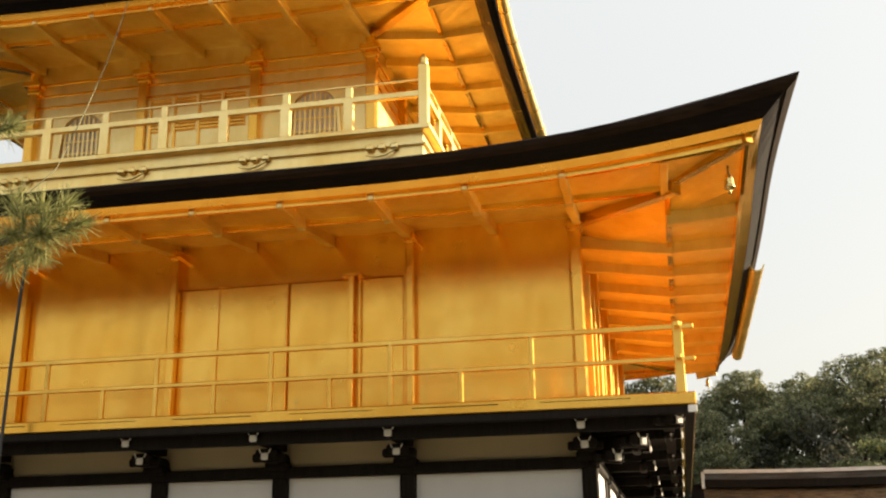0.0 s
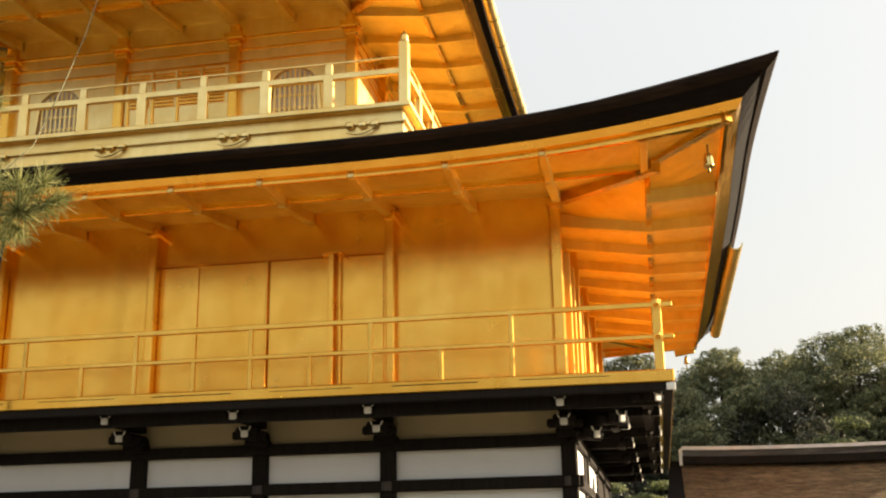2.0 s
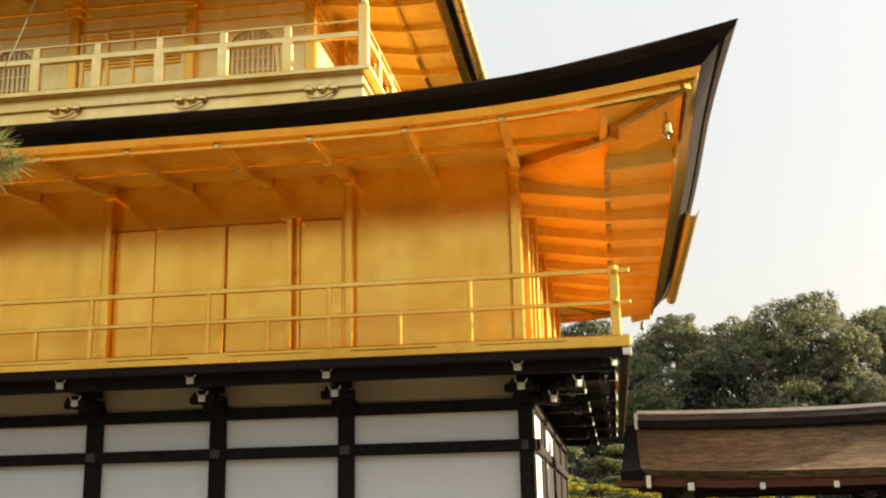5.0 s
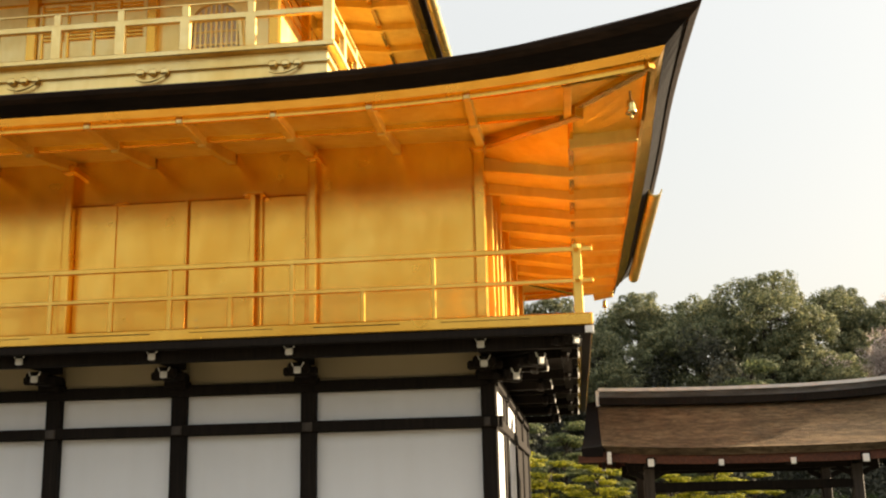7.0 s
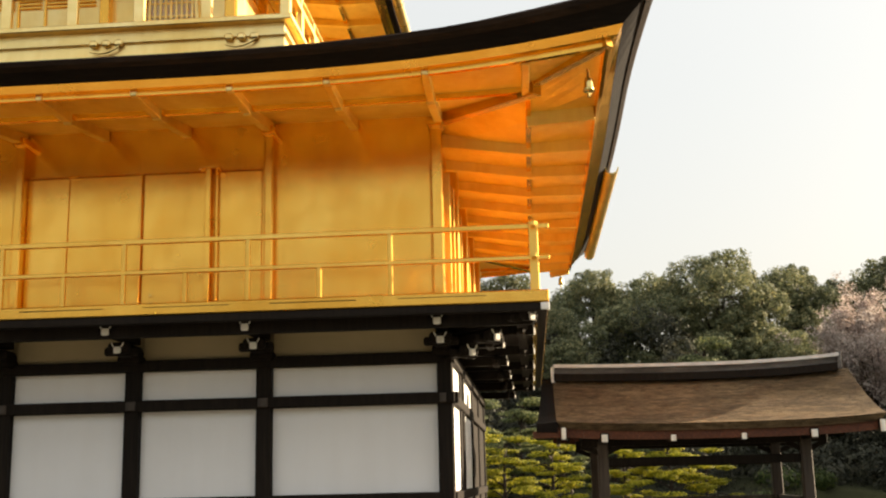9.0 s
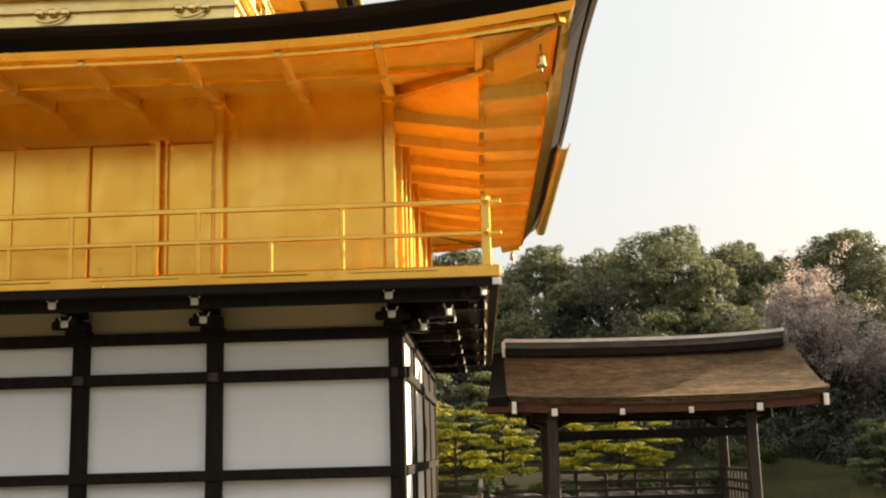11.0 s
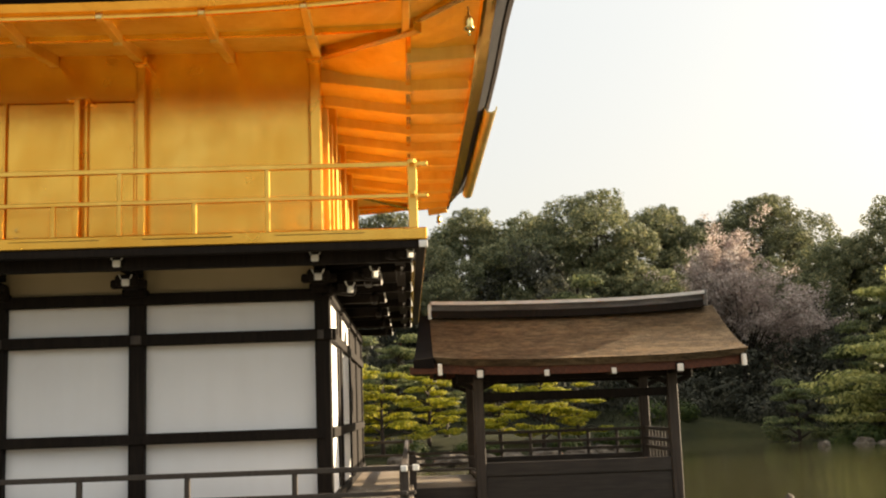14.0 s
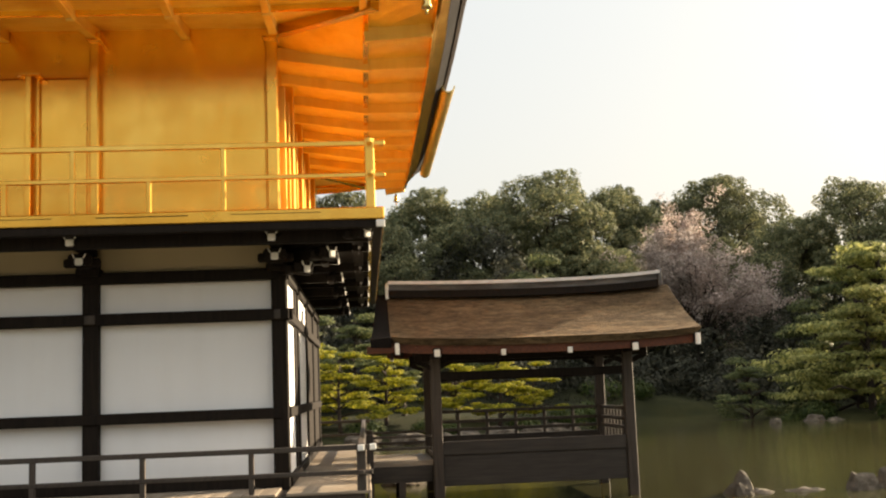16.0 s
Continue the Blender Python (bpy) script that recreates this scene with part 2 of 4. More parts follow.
def box_mesh(sx, sy, sz, mat, bev=0.006):
    """A box of that size about its centre, with chamfered edges; alike boxes share one mesh."""
    key = (round(sx, 3), round(sy, 3), round(sz, 3), mat.name, bev)
    if key not in BOXES:
        bm = bmesh.new()
        bmesh.ops.create_cube(bm, size=1.0, matrix=Matrix.Diagonal((sx, sy, sz, 1)))
        c = min(bev, 0.3 * min(sx, sy, sz))
        if c > 0:
            bmesh.ops.bevel(bm, geom=bm.edges[:], offset=c, segments=1, affect="EDGES")
        me = bpy.data.meshes.new("box")
        bm.to_mesh(me)
        bm.free()
        me.materials.append(mat)
        BOXES[key] = me
    return BOXES[key]


def box(name, x0, x1, y0, y1, z0, z1, mat, parent, label="", bev=0.006):
    return child(name, box_mesh(x1 - x0, y1 - y0, z1 - z0, mat, bev), parent, Matrix.Translation(((x0 + x1) / 2, (y0 + y1) / 2, (z0 + z1) / 2)), label)


def beam(name, p, q, w, h, mat, parent, label="", bev=0.006, up=(0, 0, 1)):
    """A squared timber from p to q (centre line), w wide and h high."""
    p, q = Vector(p), Vector(q)
    y = (q - p).normalized()
    x = y.cross(Vector(up)).normalized()
    z = x.cross(y)
    m = Matrix((x, y, z)).transposed().to_4x4()
    m.translation = (p + q) / 2
    return child(name, box_mesh(w, round((q - p).length, 2), h, mat, bev), parent, m, label)


def tube_data(points, radii, sides=8):
    """Verts and faces of a round limb through the points."""
    vs, fs = [], []
    pts = [Vector(p) for p in points]
    for i, p in enumerate(pts):
        d = (pts[min(i + 1, len(pts) - 1)] - pts[max(i - 1, 0)]).normalized()
        a = d.orthogonal().normalized()
        b = d.cross(a)
        for k in range(sides):
            an = 2 * math.pi * k / sides
            vs.append(p + (a * math.cos(an) + b * math.sin(an)) * radii[i])
    for i in range(len(pts) - 1):
        for k in range(sides):
            k2 = (k + 1) % sides
            fs.append((i * sides + k, i * sides + k2, (i + 1) * sides + k2, (i + 1) * sides + k))
    fs.append(tuple(range(sides))[::-1])
    fs.append(tuple((len(pts) - 1) * sides + k for k in range(sides)))
    return vs, fs


def tube(name, points, radii, mat, parent, label="", sides=8):
    if not isinstance(radii, (list, tuple)):
        radii = [radii] * len(points)
    vs, fs = tube_data(points, radii, sides)
    return child(name, mesh_of(name, vs, fs, mat, True), parent, None, label)


def lathe(name, profile, mat, parent, m, label="", sides=16):
    vs, fs = [], []
    for r, z in profile:
        for k in range(sides):
            a = 2 * math.pi * k / sides
            vs.append((r * math.cos(a), r * math.sin(a), z))
    for i in range(len(profile) - 1):
        for k in range(sides):
            k2 = (k + 1) % sides
            fs.append((i * sides + k, i * sides + k2, (i + 1) * sides + k2, (i + 1) * sides + k))
    fs.append(tuple(range(sides))[::-1])
    fs.append(tuple((len(profile) - 1) * sides + k for k in range(sides)))
    return child(name, mesh_of(name, vs, fs, mat, True), parent, m, label)


# ---- ground and pond ----
def smooth_step(a, b, x):
    t = min(1.0, max(0.0, (x - a) / (b - a)))
    return t * t * (3 - 2 * t)


def shore_y(x):
    """The far bank of the pond."""
    return 21.5 + 14.0 * smooth_step(3.5, 14, x) + 0.9 * math.sin(x * 0.55) - 8 * smooth_step(26, 60, x)


def ground_z(x, y):
    near = -4.6 - 2.0 * smooth_step(3, 12, x) + 0.4 * math.sin(x * 0.7)
    d_far, d_near = y - shore_y(x), near - y
    side = max(abs(x - 0) - 75, -75)
    d = max(d_far, d_near, side)
    z = -0.9 + 1.05 * smooth_step(-1.6, 0.5, d)
    z += 0.55 * smooth_step(0.3, 6, d_far) + 1.3 * smooth_step(5, 26, d_far) + 6.0 * smooth_step(30, 140, d_far)
    z += 0.25 * smooth_step(0.3, 5, d_near)
    mound = 0.9 * math.exp(-((x - 12.5) / 4) ** 2 - ((y - 39) / 5) ** 2)
    islet = 1.25 * math.exp(-((x - 18.6) / 2.6) ** 2 - ((y - 26.5) / 2.0) ** 2)
    z += mound + islet * (1 if d < 0 else 0.3)
    if d > 0 or islet > 0.3:
        z += 0.10 * noise.noise(Vector((x * 0.5, y * 0.5, 0)))
    return z


def build_ground():
    fine = [i * 0.75 for i in range(-56, 75)]
    xs = [-2500, -1200, -600, -300, -160, -100, -70, -52] + fine + [62, 75, 95, 130, 180, 320, 620, 1200, 2500]
    ys = [-2500, -1200, -600, -300, -160, -90, -60, -40, -30] + [i * 0.75 for i in range(-34, 80)] + [64, 70, 78, 90, 110, 150, 220, 400, 800, 1500, 2500]
    vs = [(x, y, ground_z(x, y)) for y in ys for x in xs]
    w = len(xs)
    fs = [(j * w + i, j * w + i + 1, (j + 1) * w + i + 1, (j + 1) * w + i) for j in range(len(ys) - 1) for i in range(w - 1)]
    g = new("ground", mesh_of("ground", vs, fs, GROUND, True))
    tagged(g, "mossy earth banks and grass round a pond", "ground", kind="structure")
    xs = [-76, -30, 0, 30, 76]
    ys = [-9, 10, 30, 60]
    p = new("water", mesh_of("water", [(x, y, 0) for y in ys for x in xs],
                             [(j * 5 + i, j * 5 + i + 1, j * 5 + i + 6, j * 5 + i + 5) for j in range(3) for i in range(4)], WATER))
    tagged(p, "still olive green pond with soft ripples", "water", kind="structure")


build_ground()


def bounce_court():
    """Unseen pale gravel sheet on the near bank, added to bounce light onto the walls."""
    m, n, l, b = material("pale bounce gravel", 0.95, 0.0, 0.1)
    v = coords(n, l)
    c = ramp(n, l, noise_tex(n, l, v, 60, 5, 0.7), [(0.3, (0.20, 0.175, 0.135)), (0.7, (0.36, 0.32, 0.26))])
    c = blend(n, l, "MULTIPLY", 0.4, c, ramp(n, l, noise_tex(n, l, v, 0.8, 4), [(0.3, (0.6, 0.57, 0.5)), (0.7, (1, 1, 1))]))
    l.new(c, b.inputs["Base Color"])
    bump(n, l, b, noise_tex(n, l, v, 60, 5, 0.7), 0.6, 0.02)
    xs, ys = [-30 + 0.75 * i for i in range(61)], [-30 + 0.75 * i for i in range(33)]
    w = len(xs)
    me = mesh_of("pavement", [(x, y, ground_z(x, y) + 0.012) for y in ys for x in xs], [(j * w + i, j * w + i + 1, (j + 1) * w + i + 1, (j + 1) * w + i) for j in range(len(ys) - 1) for i in range(w - 1)], m, True)
    tagged(new("pavement", me), "unseen pale gravel sheet on the near bank, added to bounce light", "pavement", kind="structure")


bounce_court()

# ---- the golden pavilion ----
X0, X1, Y0, Y1 = -11.7, 0.0, 0.0, 8.52
FLOOR1, FLOOR2, FLOOR3 = 0.59, 3.58, 7.62
WALL3 = (-8.58, -3.04, 1.50, 7.02)
pav = thing("golden_pavilion", "three storey temple pavilion, gold leaf floors above white plaster walls", "temple pavilion", at=(-5.85, 4.26, 0))


def ring_loft(name, rings, mat, parent, label="", n=30, cap=False, smooth=False):
    """A skin through closed rectangular rings; each ring is a function of the side and of the way along it."""
    vs, fs = [], []
    m = 4 * n
    for ring in rings:
        for side in range(4):
            for i in range(n):
                vs.append(ring(side, i / n))
    for r in range(len(rings) - 1):
        for k in range(m):
            k2 = (k + 1) % m
            fs.append((r * m + k, r * m + k2, (r + 1) * m + k2, (r + 1) * m + k))
    if cap:
        fs.append(tuple(range((len(rings) - 1) * m, len(rings) * m)))
    return child(name, mesh_of(name, vs, fs, mat, smooth), parent, None, label)


class Eaves:
    """The geometry of a hipped roof with eaves that sweep up to the corners."""

    def __init__(self, rect, out, lift, reach):
        self.x0, self.x1, self.y0, self.y1 = rect
        self.out, self.lift, self.reach = out, lift, reach

    def rise(self, x, y):
        dx, dy = max(self.x0 - x, x - self.x1), max(self.y0 - y, y - self.y1)
        off = max(dx, dy, 0.0)
        if off <= 0:
            return 0.0
        s = self.out - min(dx, dy)
        return self.lift * (off / self.out) ** 2 * max(0.0, 1 - s / self.reach) ** 2.6

    def at(self, x, y, z):
        """The point, lifted and pushed out where the eaves flare towards a corner."""
        dx, dy = max(self.x0 - x, x - self.x1), max(self.y0 - y, y - self.y1)
        off, s = max(dx, dy, 0.0), self.out - min(dx, dy)
        k = 0.07 * off / self.out * max(0.0, 1 - s / 2.4) ** 2
        zz = z + self.rise(x, y)
        if dx > 0:
            x += k * dx * (1 if x > self.x1 else -1)
        if dy > 0:
            y += k * dy * (1 if y > self.y1 else -1)
        return Vector((x, y, zz))

    def ring(self, off, z, lip=0.0, drop=0.0):
        """A closed line round the eaves; on the long-view (x) sides it may lie further out (lip) and lower (drop), growing away from the corners."""
        c = [(self.x0 - off, self.y0 - off), (self.x1 + off, self.y0 - off), (self.x1 + off, self.y1 + off), (self.x0 - off, self.y1 + off)]

        def f(side, u):
            a, b = c[side], c[(side + 1) % 4]
            u = 0.5 - 0.5 * math.cos(math.pi * u)
            p = self.at(a[0] + (b[0] - a[0]) * u, a[1] + (b[1] - a[1]) * u, z)
            if side % 2:
                s = min(u, 1 - u) * math.dist(a, b)
                p.x += lip * min(1.0, s / 2.2) * (1 if side == 1 else -1)
                p.z -= drop * min(1.0, s / 0.8)
            return p
        return f


def build_roof(ev, z, k, top_rect, top_z, spacing, first_x, first_y, name, label, deep=True):
    """Roof skin, dark bark edge, gilded fascia, soffit boards and two tiers of rafters.
    z: height of the gutter line. k: scale of the overhang. deep: taller rafters under the west and east eaves."""
    o = ev.out
    tx = Eaves(top_rect, 1, 0, 1)
    skin = [ev.ring(o, z + 0.30)]
    steps = 7
    for i in range(1, steps + 1):
        u = i / steps
        a, b = ev.ring(o, z + 0.30), tx.ring(0, top_z)

        def f(side, w, u=u, a=a, b=b):
            p, q = a(side, w), b(side, w)
            r = p.lerp(q, u)
            r.z = p.z + (q.z - p.z) * (0.45 * u + 0.55 * u * u)
            return r
        skin.append(f)
    roof = ring_loft(name, skin, BARK_DARK, pav, label, cap=True)
    lip, drop, board = (0.075, 0.13, 0.15) if deep else (0.03, 0.0, 0.005)
    ring_loft("roof_edge", [ev.ring(o - 0.002, z + 0.305), ev.ring(o + 0.012, z + 0.285), ev.ring(o - 0.01, z + 0.245), ev.ring(o - 0.085 * k, z + 0.215, lip * 0.4)], BARK_DARK, roof, "thick dark layered bark edge")
    ring_loft("roof_underside", [ev.ring(o - 0.083 * k, z + 0.217, lip * 0.4), ev.ring(o - 0.10 * k, z + 0.228, lip * 0.5), ev.ring(o - 0.28 * k, z + 0.138, lip, 0.07)], BARK_BLACK, roof, "near-black bark under the eave edge")
    ring_loft("fascia", [ev.ring(o - 0.28 * k, z + 0.141, lip, 0.07), ev.ring(o - 0.30 * k, z + 0.105, lip, 0.037), ev.ring(o - 0.325 * k, z + 0.063, lip * 0.6), ev.ring(o - 0.40 * k, z + 0.058, lip * 0.5), ev.ring(o - 0.40 * k, z + 0.01, lip * 0.5, board), ev.ring(o - 0.44 * k, z + 0.005, lip * 0.5, board - 0.005), ev.ring(o - 0.45 * k, z + 0.115, lip * 0.5, drop)], GOLD, roof, "gilded eave board")
    mid = o - 1.19 * k
    ring_loft("soffit", [ev.ring(o - 0.43 * k, z + 0.105, lip * 0.5, drop), ev.ring(mid, z + 0.105, 0, drop), ev.ring(mid - 0.01, z + 0.09, 0, drop), ev.ring(-0.07, z + 0.27, 0, drop)], GOLD_SOFFIT, roof, "gilded soffit boards")
    ring_loft("eave_purlin", [ev.ring(mid + 0.03, z + 0.15, 0, drop), ev.ring(mid + 0.03, z + 0.05, 0, drop), ev.ring(mid - 0.03, z + 0.047, 0, drop), ev.ring(mid - 0.03, z + 0.15, 0, drop)], GOLD, roof)
    # rafters in two tiers on all four sides
    def tier(horizontal, c, sign, edge):
        def pt(off, zz):
            return ev.at(c, edge + sign * off, zz) if horizontal else ev.at(edge + sign * off, c, zz)
        # heights of the undersides: outer tip, foot of the outer tier, head and wall end of the inner tier
        tip, foot, head, inner = (0.0, 0.0, -0.02, 0.13) if horizontal or not deep else (-0.165, -0.155, -0.175, 0.0)
        end = o - (0.46 if horizontal else 0.435) * k
        d = 0.17
        beam("rafter", pt(-0.03, z + inner + d / 2), pt(mid + 0.05, z + head + d / 2), 0.10, d, GOLD_SOFFIT, roof)
        beam("flying_rafter", pt(mid - 0.02, z + foot + d / 2), pt(end, z + tip + d / 2), 0.085, d, GOLD_SOFFIT, roof)
        beam("rafter_head", pt(mid + 0.045, z + head + 0.055), pt(mid + 0.075, z + head + 0.055), 0.075, 0.08, GOLD_SATIN, roof, "", 0.012)
        if horizontal:
            beam("rafter_tip", pt(o - 0.47 * k, z + tip + 0.028), pt(o - 0.385 * k, z + tip + 0.028), 0.075, 0.055, GOLD_SATIN, roof, "", 0.008)
    c = first_x
    while c > ev.x0 - 1.7 * k:
        for sign, edge in ((-1, ev.y0), (1, ev.y1)):
            over = max(c - ev.x1, ev.x0 - c, 0)
            if over < 0.05:
                tier(True, c, sign, edge)
            else:
                def pt(off, zz):
                    return ev.at(c, edge + sign * off, zz)
                beam("flying_rafter", pt(max(over, mid - 0.02), z + 0.085), pt(o - 0.47 * k, z + 0.085), 0.085, 0.17, GOLD_SOFFIT, roof)
        c -= spacing
    c = first_y
    while c < ev.y1 + 1.7 * k:
        for sign, edge in ((1, ev.x1), (-1, ev.x0)):
            over = max(c - ev.y1, ev.y0 - c, 0)
            if over < 0.05:
                tier(False, c, sign, edge)
            else:
                def pt(off, zz):
                    return ev.at(edge + sign * off, c, zz)
                beam("flying_rafter", pt(max(over, mid - 0.02), z + (-0.07 if deep else 0.085)), pt(o - 0.43 * k, z + (-0.08 if deep else 0.085)), 0.085, 0.17, GOLD_SOFFIT, roof)
        c += spacing
    # hip rafters
    for cx, sx in ((ev.x1, 1), (ev.x0, -1)):
        for cy, sy in ((ev.y0, -1), (ev.y1, 1)):
            def pt(off, zz):
                return ev.at(cx + sx * off, cy + sy * off, zz)
            beam("hip_rafter", pt(-0.05, z + 0.22), pt(mid + 0.10, z + 0.05), 0.13, 0.17, GOLD, roof)
            beam("hip_rafter_end", pt(mid - 0.15, z + 0.13), pt(o - 0.40 * k, z + 0.05), 0.10, 0.11, GOLD, roof)
    return roof


EV2 = Eaves((X0, X1, Y0, Y1), 2.27, 0.47, 5.2)
ROOF2_Z = 5.73
roof2 = build_roof(EV2, ROOF2_Z, 1.0, (-9.7, -2.0, 0.38, 8.14), 7.05, 1.05, 1.05, -0.52, "lower_roof", "broad sweeping roof of dark layered cypress bark")
EV3 = Eaves(WALL3, 2.04, 0.45, 4.0)
roof3 = build_roof(EV3, 9.46, 0.83, (-5.9, -5.7, 4.2, 4.4), 11.6, 0.90, -2.19, 0.70, "upper_roof", "steep pyramid roof of dark layered cypress bark", False)


def railing(name, off, rect, posts_n, posts_w, top_z, mid_z, floor_z, t, mat, parent, low_n=(), low_w=(), beyond=0.16, corner=0.10, corner_top=0.06):
    """A railing round the north and west sides of a rectangle: posts, low posts, two rails a side and a corner post."""
    x0, x1, y0, y1 = rect
    yn, xw = y0 - off, x1 + off
    for zz, h in ((top_z, 0.055), (mid_z, 0.045)):
        beam("rail", (x0 - off, yn, zz), (xw + beyond, yn, zz), t, h, mat, parent)
        beam("rail", (xw, yn - beyond, zz + 0.002), (xw, y1 + off + beyond, zz + 0.002), t, h, mat, parent)
        beam("rail", (x0 - off, y1 + off, zz), (xw + beyond, y1 + off, zz), t, h, mat, parent)
    t *= 0.88
    for x in posts_n:
        box("post", x - t / 2, x + t / 2, yn - t / 2, yn + t / 2, floor_z, top_z, mat, parent)
    for y in posts_w:
        box("post", xw - t / 2, xw + t / 2, y - t / 2, y + t / 2, floor_z, top_z, mat, parent)
    for x in low_n:
        box("low_post", x - t / 2, x + t / 2, yn - t / 2, yn + t / 2, floor_z, mid_z, mat, parent)
    for y in low_w:
        box("low_post", xw - t / 2, xw + t / 2, y - t / 2, y + t / 2, floor_z, mid_z, mat, parent)
    for cy in (yn, y1 + off):
        box("corner_post", xw - corner / 2, xw + corner / 2, cy - corner / 2, cy + corner / 2, floor_z, top_z + corner_top, mat, parent)


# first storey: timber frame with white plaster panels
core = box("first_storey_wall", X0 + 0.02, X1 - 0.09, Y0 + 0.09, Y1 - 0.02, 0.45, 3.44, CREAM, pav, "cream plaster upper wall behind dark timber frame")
COLS = [0.0, -2.13, -3.71, -5.28, -7.43, -9.57, -11.7]
COLS_W = [2.13, 4.26, 6.39, 8.52]
for x in COLS:
    box("column", x - 0.09, x + 0.09, -0.09, 0.09, 0.0, 3.20, DARK, pav, "dark square timber column", 0.012)
for y in COLS_W:
    box("column", -0.09, 0.09, y - 0.09, y + 0.09, 0.0, 3.20, DARK, pav, "", 0.012)
BEAMS = [(0.59, 0.70), (1.36, 1.48), (2.48, 2.61), (2.95, 3.08)]
for z0, z1 in BEAMS:
    box("tie_beam", X0, X1 + (0.16 if z1 == 2.61 else 0.0), -0.115, -0.02, z0, z1, DARK, pav, "", 0.008)
    box("tie_beam", 0.02, 0.115, Y0 - (0.16 if z1 == 2.61 else 0.0), Y1, z0 + 0.003, z1 - 0.003, DARK, pav, "", 0.008)
for xa, xb in zip(COLS[1:], COLS):
    for z0, z1 in ((0.70, 1.36), (1.48, 2.48), (2.61, 2.95)):
        box("wall_panel", xa + 0.09, xb - 0.09, 0.02, 0.088, z0, z1, WHITE, pav, "white plaster panel", 0.004)
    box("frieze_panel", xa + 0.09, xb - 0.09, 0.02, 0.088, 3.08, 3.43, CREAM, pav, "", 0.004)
for ya, yb in zip([0.0] + COLS_W, COLS_W):
    for z0, z1 in ((0.70, 1.36), (1.48, 2.48), (2.61, 2.95)):
        box("wall_panel", -0.07, 0.062, ya + 0.09, yb - 0.09, z0, z1, WHITE if ya < 3 else DARK, pav, "", 0.004)
box("door_jamb", 0.0, 0.085, 1.40, 1.72, 0.59, 3.06, DARK, pav, "", 0.01)
for x in COLS:
    box("beam_boss", x - 0.06, x + 0.06, -0.135, -0.10, 2.49, 2.60, RAIL_DARK, pav, "", 0.01)

# ground veranda
ver = box("veranda", X0 - 0.9, X1 + 0.93, Y0 - 0.93, Y1 + 0.93, FLOOR1 - 0.12, FLOOR1 - 0.03, BROWN, pav, "open timber veranda deck")
y = Y0 - 0.95
while y < Y1 + 0.9:
    box("floor_board", 0.10, X1 + 0.97, y, y + 0.172, FLOOR1 - 0.03, FLOOR1, DECK_X, ver, "", 0.004)
    y += 0.18
x = X0 - 0.9
while x < -0.1:
    box("floor_board", x, x + 0.172, Y0 - 0.97, -0.1, FLOOR1 - 0.03, FLOOR1, DECK, ver, "", 0.004)
    x += 0.18
for x in [-0.1 - 1.42 * i for i in range(9)]:
    box("stilt", x - 0.07, x + 0.07, -0.9, -0.76, -0.5, FLOOR1 - 0.12, BROWN, ver)
for y in [-0.83 + 1.42 * i for i in range(8)]:
    box("stilt", 0.76, 0.9, y - 0.07, y + 0.07, -0.9, FLOOR1 - 0.12, BROWN, ver)
box("rim_board", X1 + 0.972, X1 + 1.0, Y0 - 0.97, Y1 + 0.9, FLOOR1 - 0.16, FLOOR1 + 0.005, DECK, ver)
railing("veranda_rail", 0.90, (X0, X1, Y0, Y1), [-0.26 - 1.13 * i for i in range(11)], [-0.9 + 1.33 * i for i in range(1, 3)], 1.04, 0.78, FLOOR1, 0.065, RAIL_DARK, ver, beyond=0.12, corner_top=0.04)

for x, y in ((X1 + 1.025, Y0 - 0.90), (X1 + 0.90, Y0 - 1.025)):
    box("rail_cap", x - 0.036, x + 0.036, y - 0.036, y + 0.036, 1.008, 1.072, NOSE, ver, "white painted rail end", 0.008)

# gold balcony
bal = box("balcony", X0 - 1.22, X1 + 1.22, Y0 - 1.22, Y1 + 1.22, FLOOR2 - 0.13, FLOOR2, GOLD, pav, "gilded balcony floor on dark brackets", 0.01)
box("edge_beam", X0 - 1.20, X1 + 1.20, Y0 - 1.20, Y0 - 1.08, FLOOR2 - 0.22, FLOOR2 - 0.133, DARK, bal)
box("edge_beam", X1 + 1.10, X1 + 1.20, Y0 - 1.08, Y1 + 1.20, FLOOR2 - 0.20, FLOOR2 - 0.133, DARK, bal)
box("purlin", X0 - 1.1, X1 + 1.05, Y0 - 0.97, Y0 - 0.86, FLOOR2 - 0.335, FLOOR2 - 0.20, DARK, bal)
box("purlin", X1 + 0.86, X1 + 0.98, Y0 - 1.05, Y1 + 1.1, FLOOR2 - 0.275, FLOOR2 - 0.17, DARK, bal)
for i in range(9):
    xa = X1 + 0.55 - 1.4 * i
    box("board_gap", xa - 0.95, xa, Y0 - 1.2225, Y0 - 1.215, FLOOR2 - 0.050 - 0.003 * (i % 2), FLOOR2 - 0.043, DARK, bal, "", 0.0)
box("under_board", X0 - 1.05, X1 + 1.05, Y0 - 1.05, Y1 + 1.05, FLOOR2 - 0.18, FLOOR2 - 0.135, DARK, bal)
box("edge_plate", X1 + 1.13, X1 + 1.225, Y0 - 1.215, Y0 - 1.13, FLOOR2 - 0.215, FLOOR2 - 0.14, NOSE, bal, "white painted beam end")


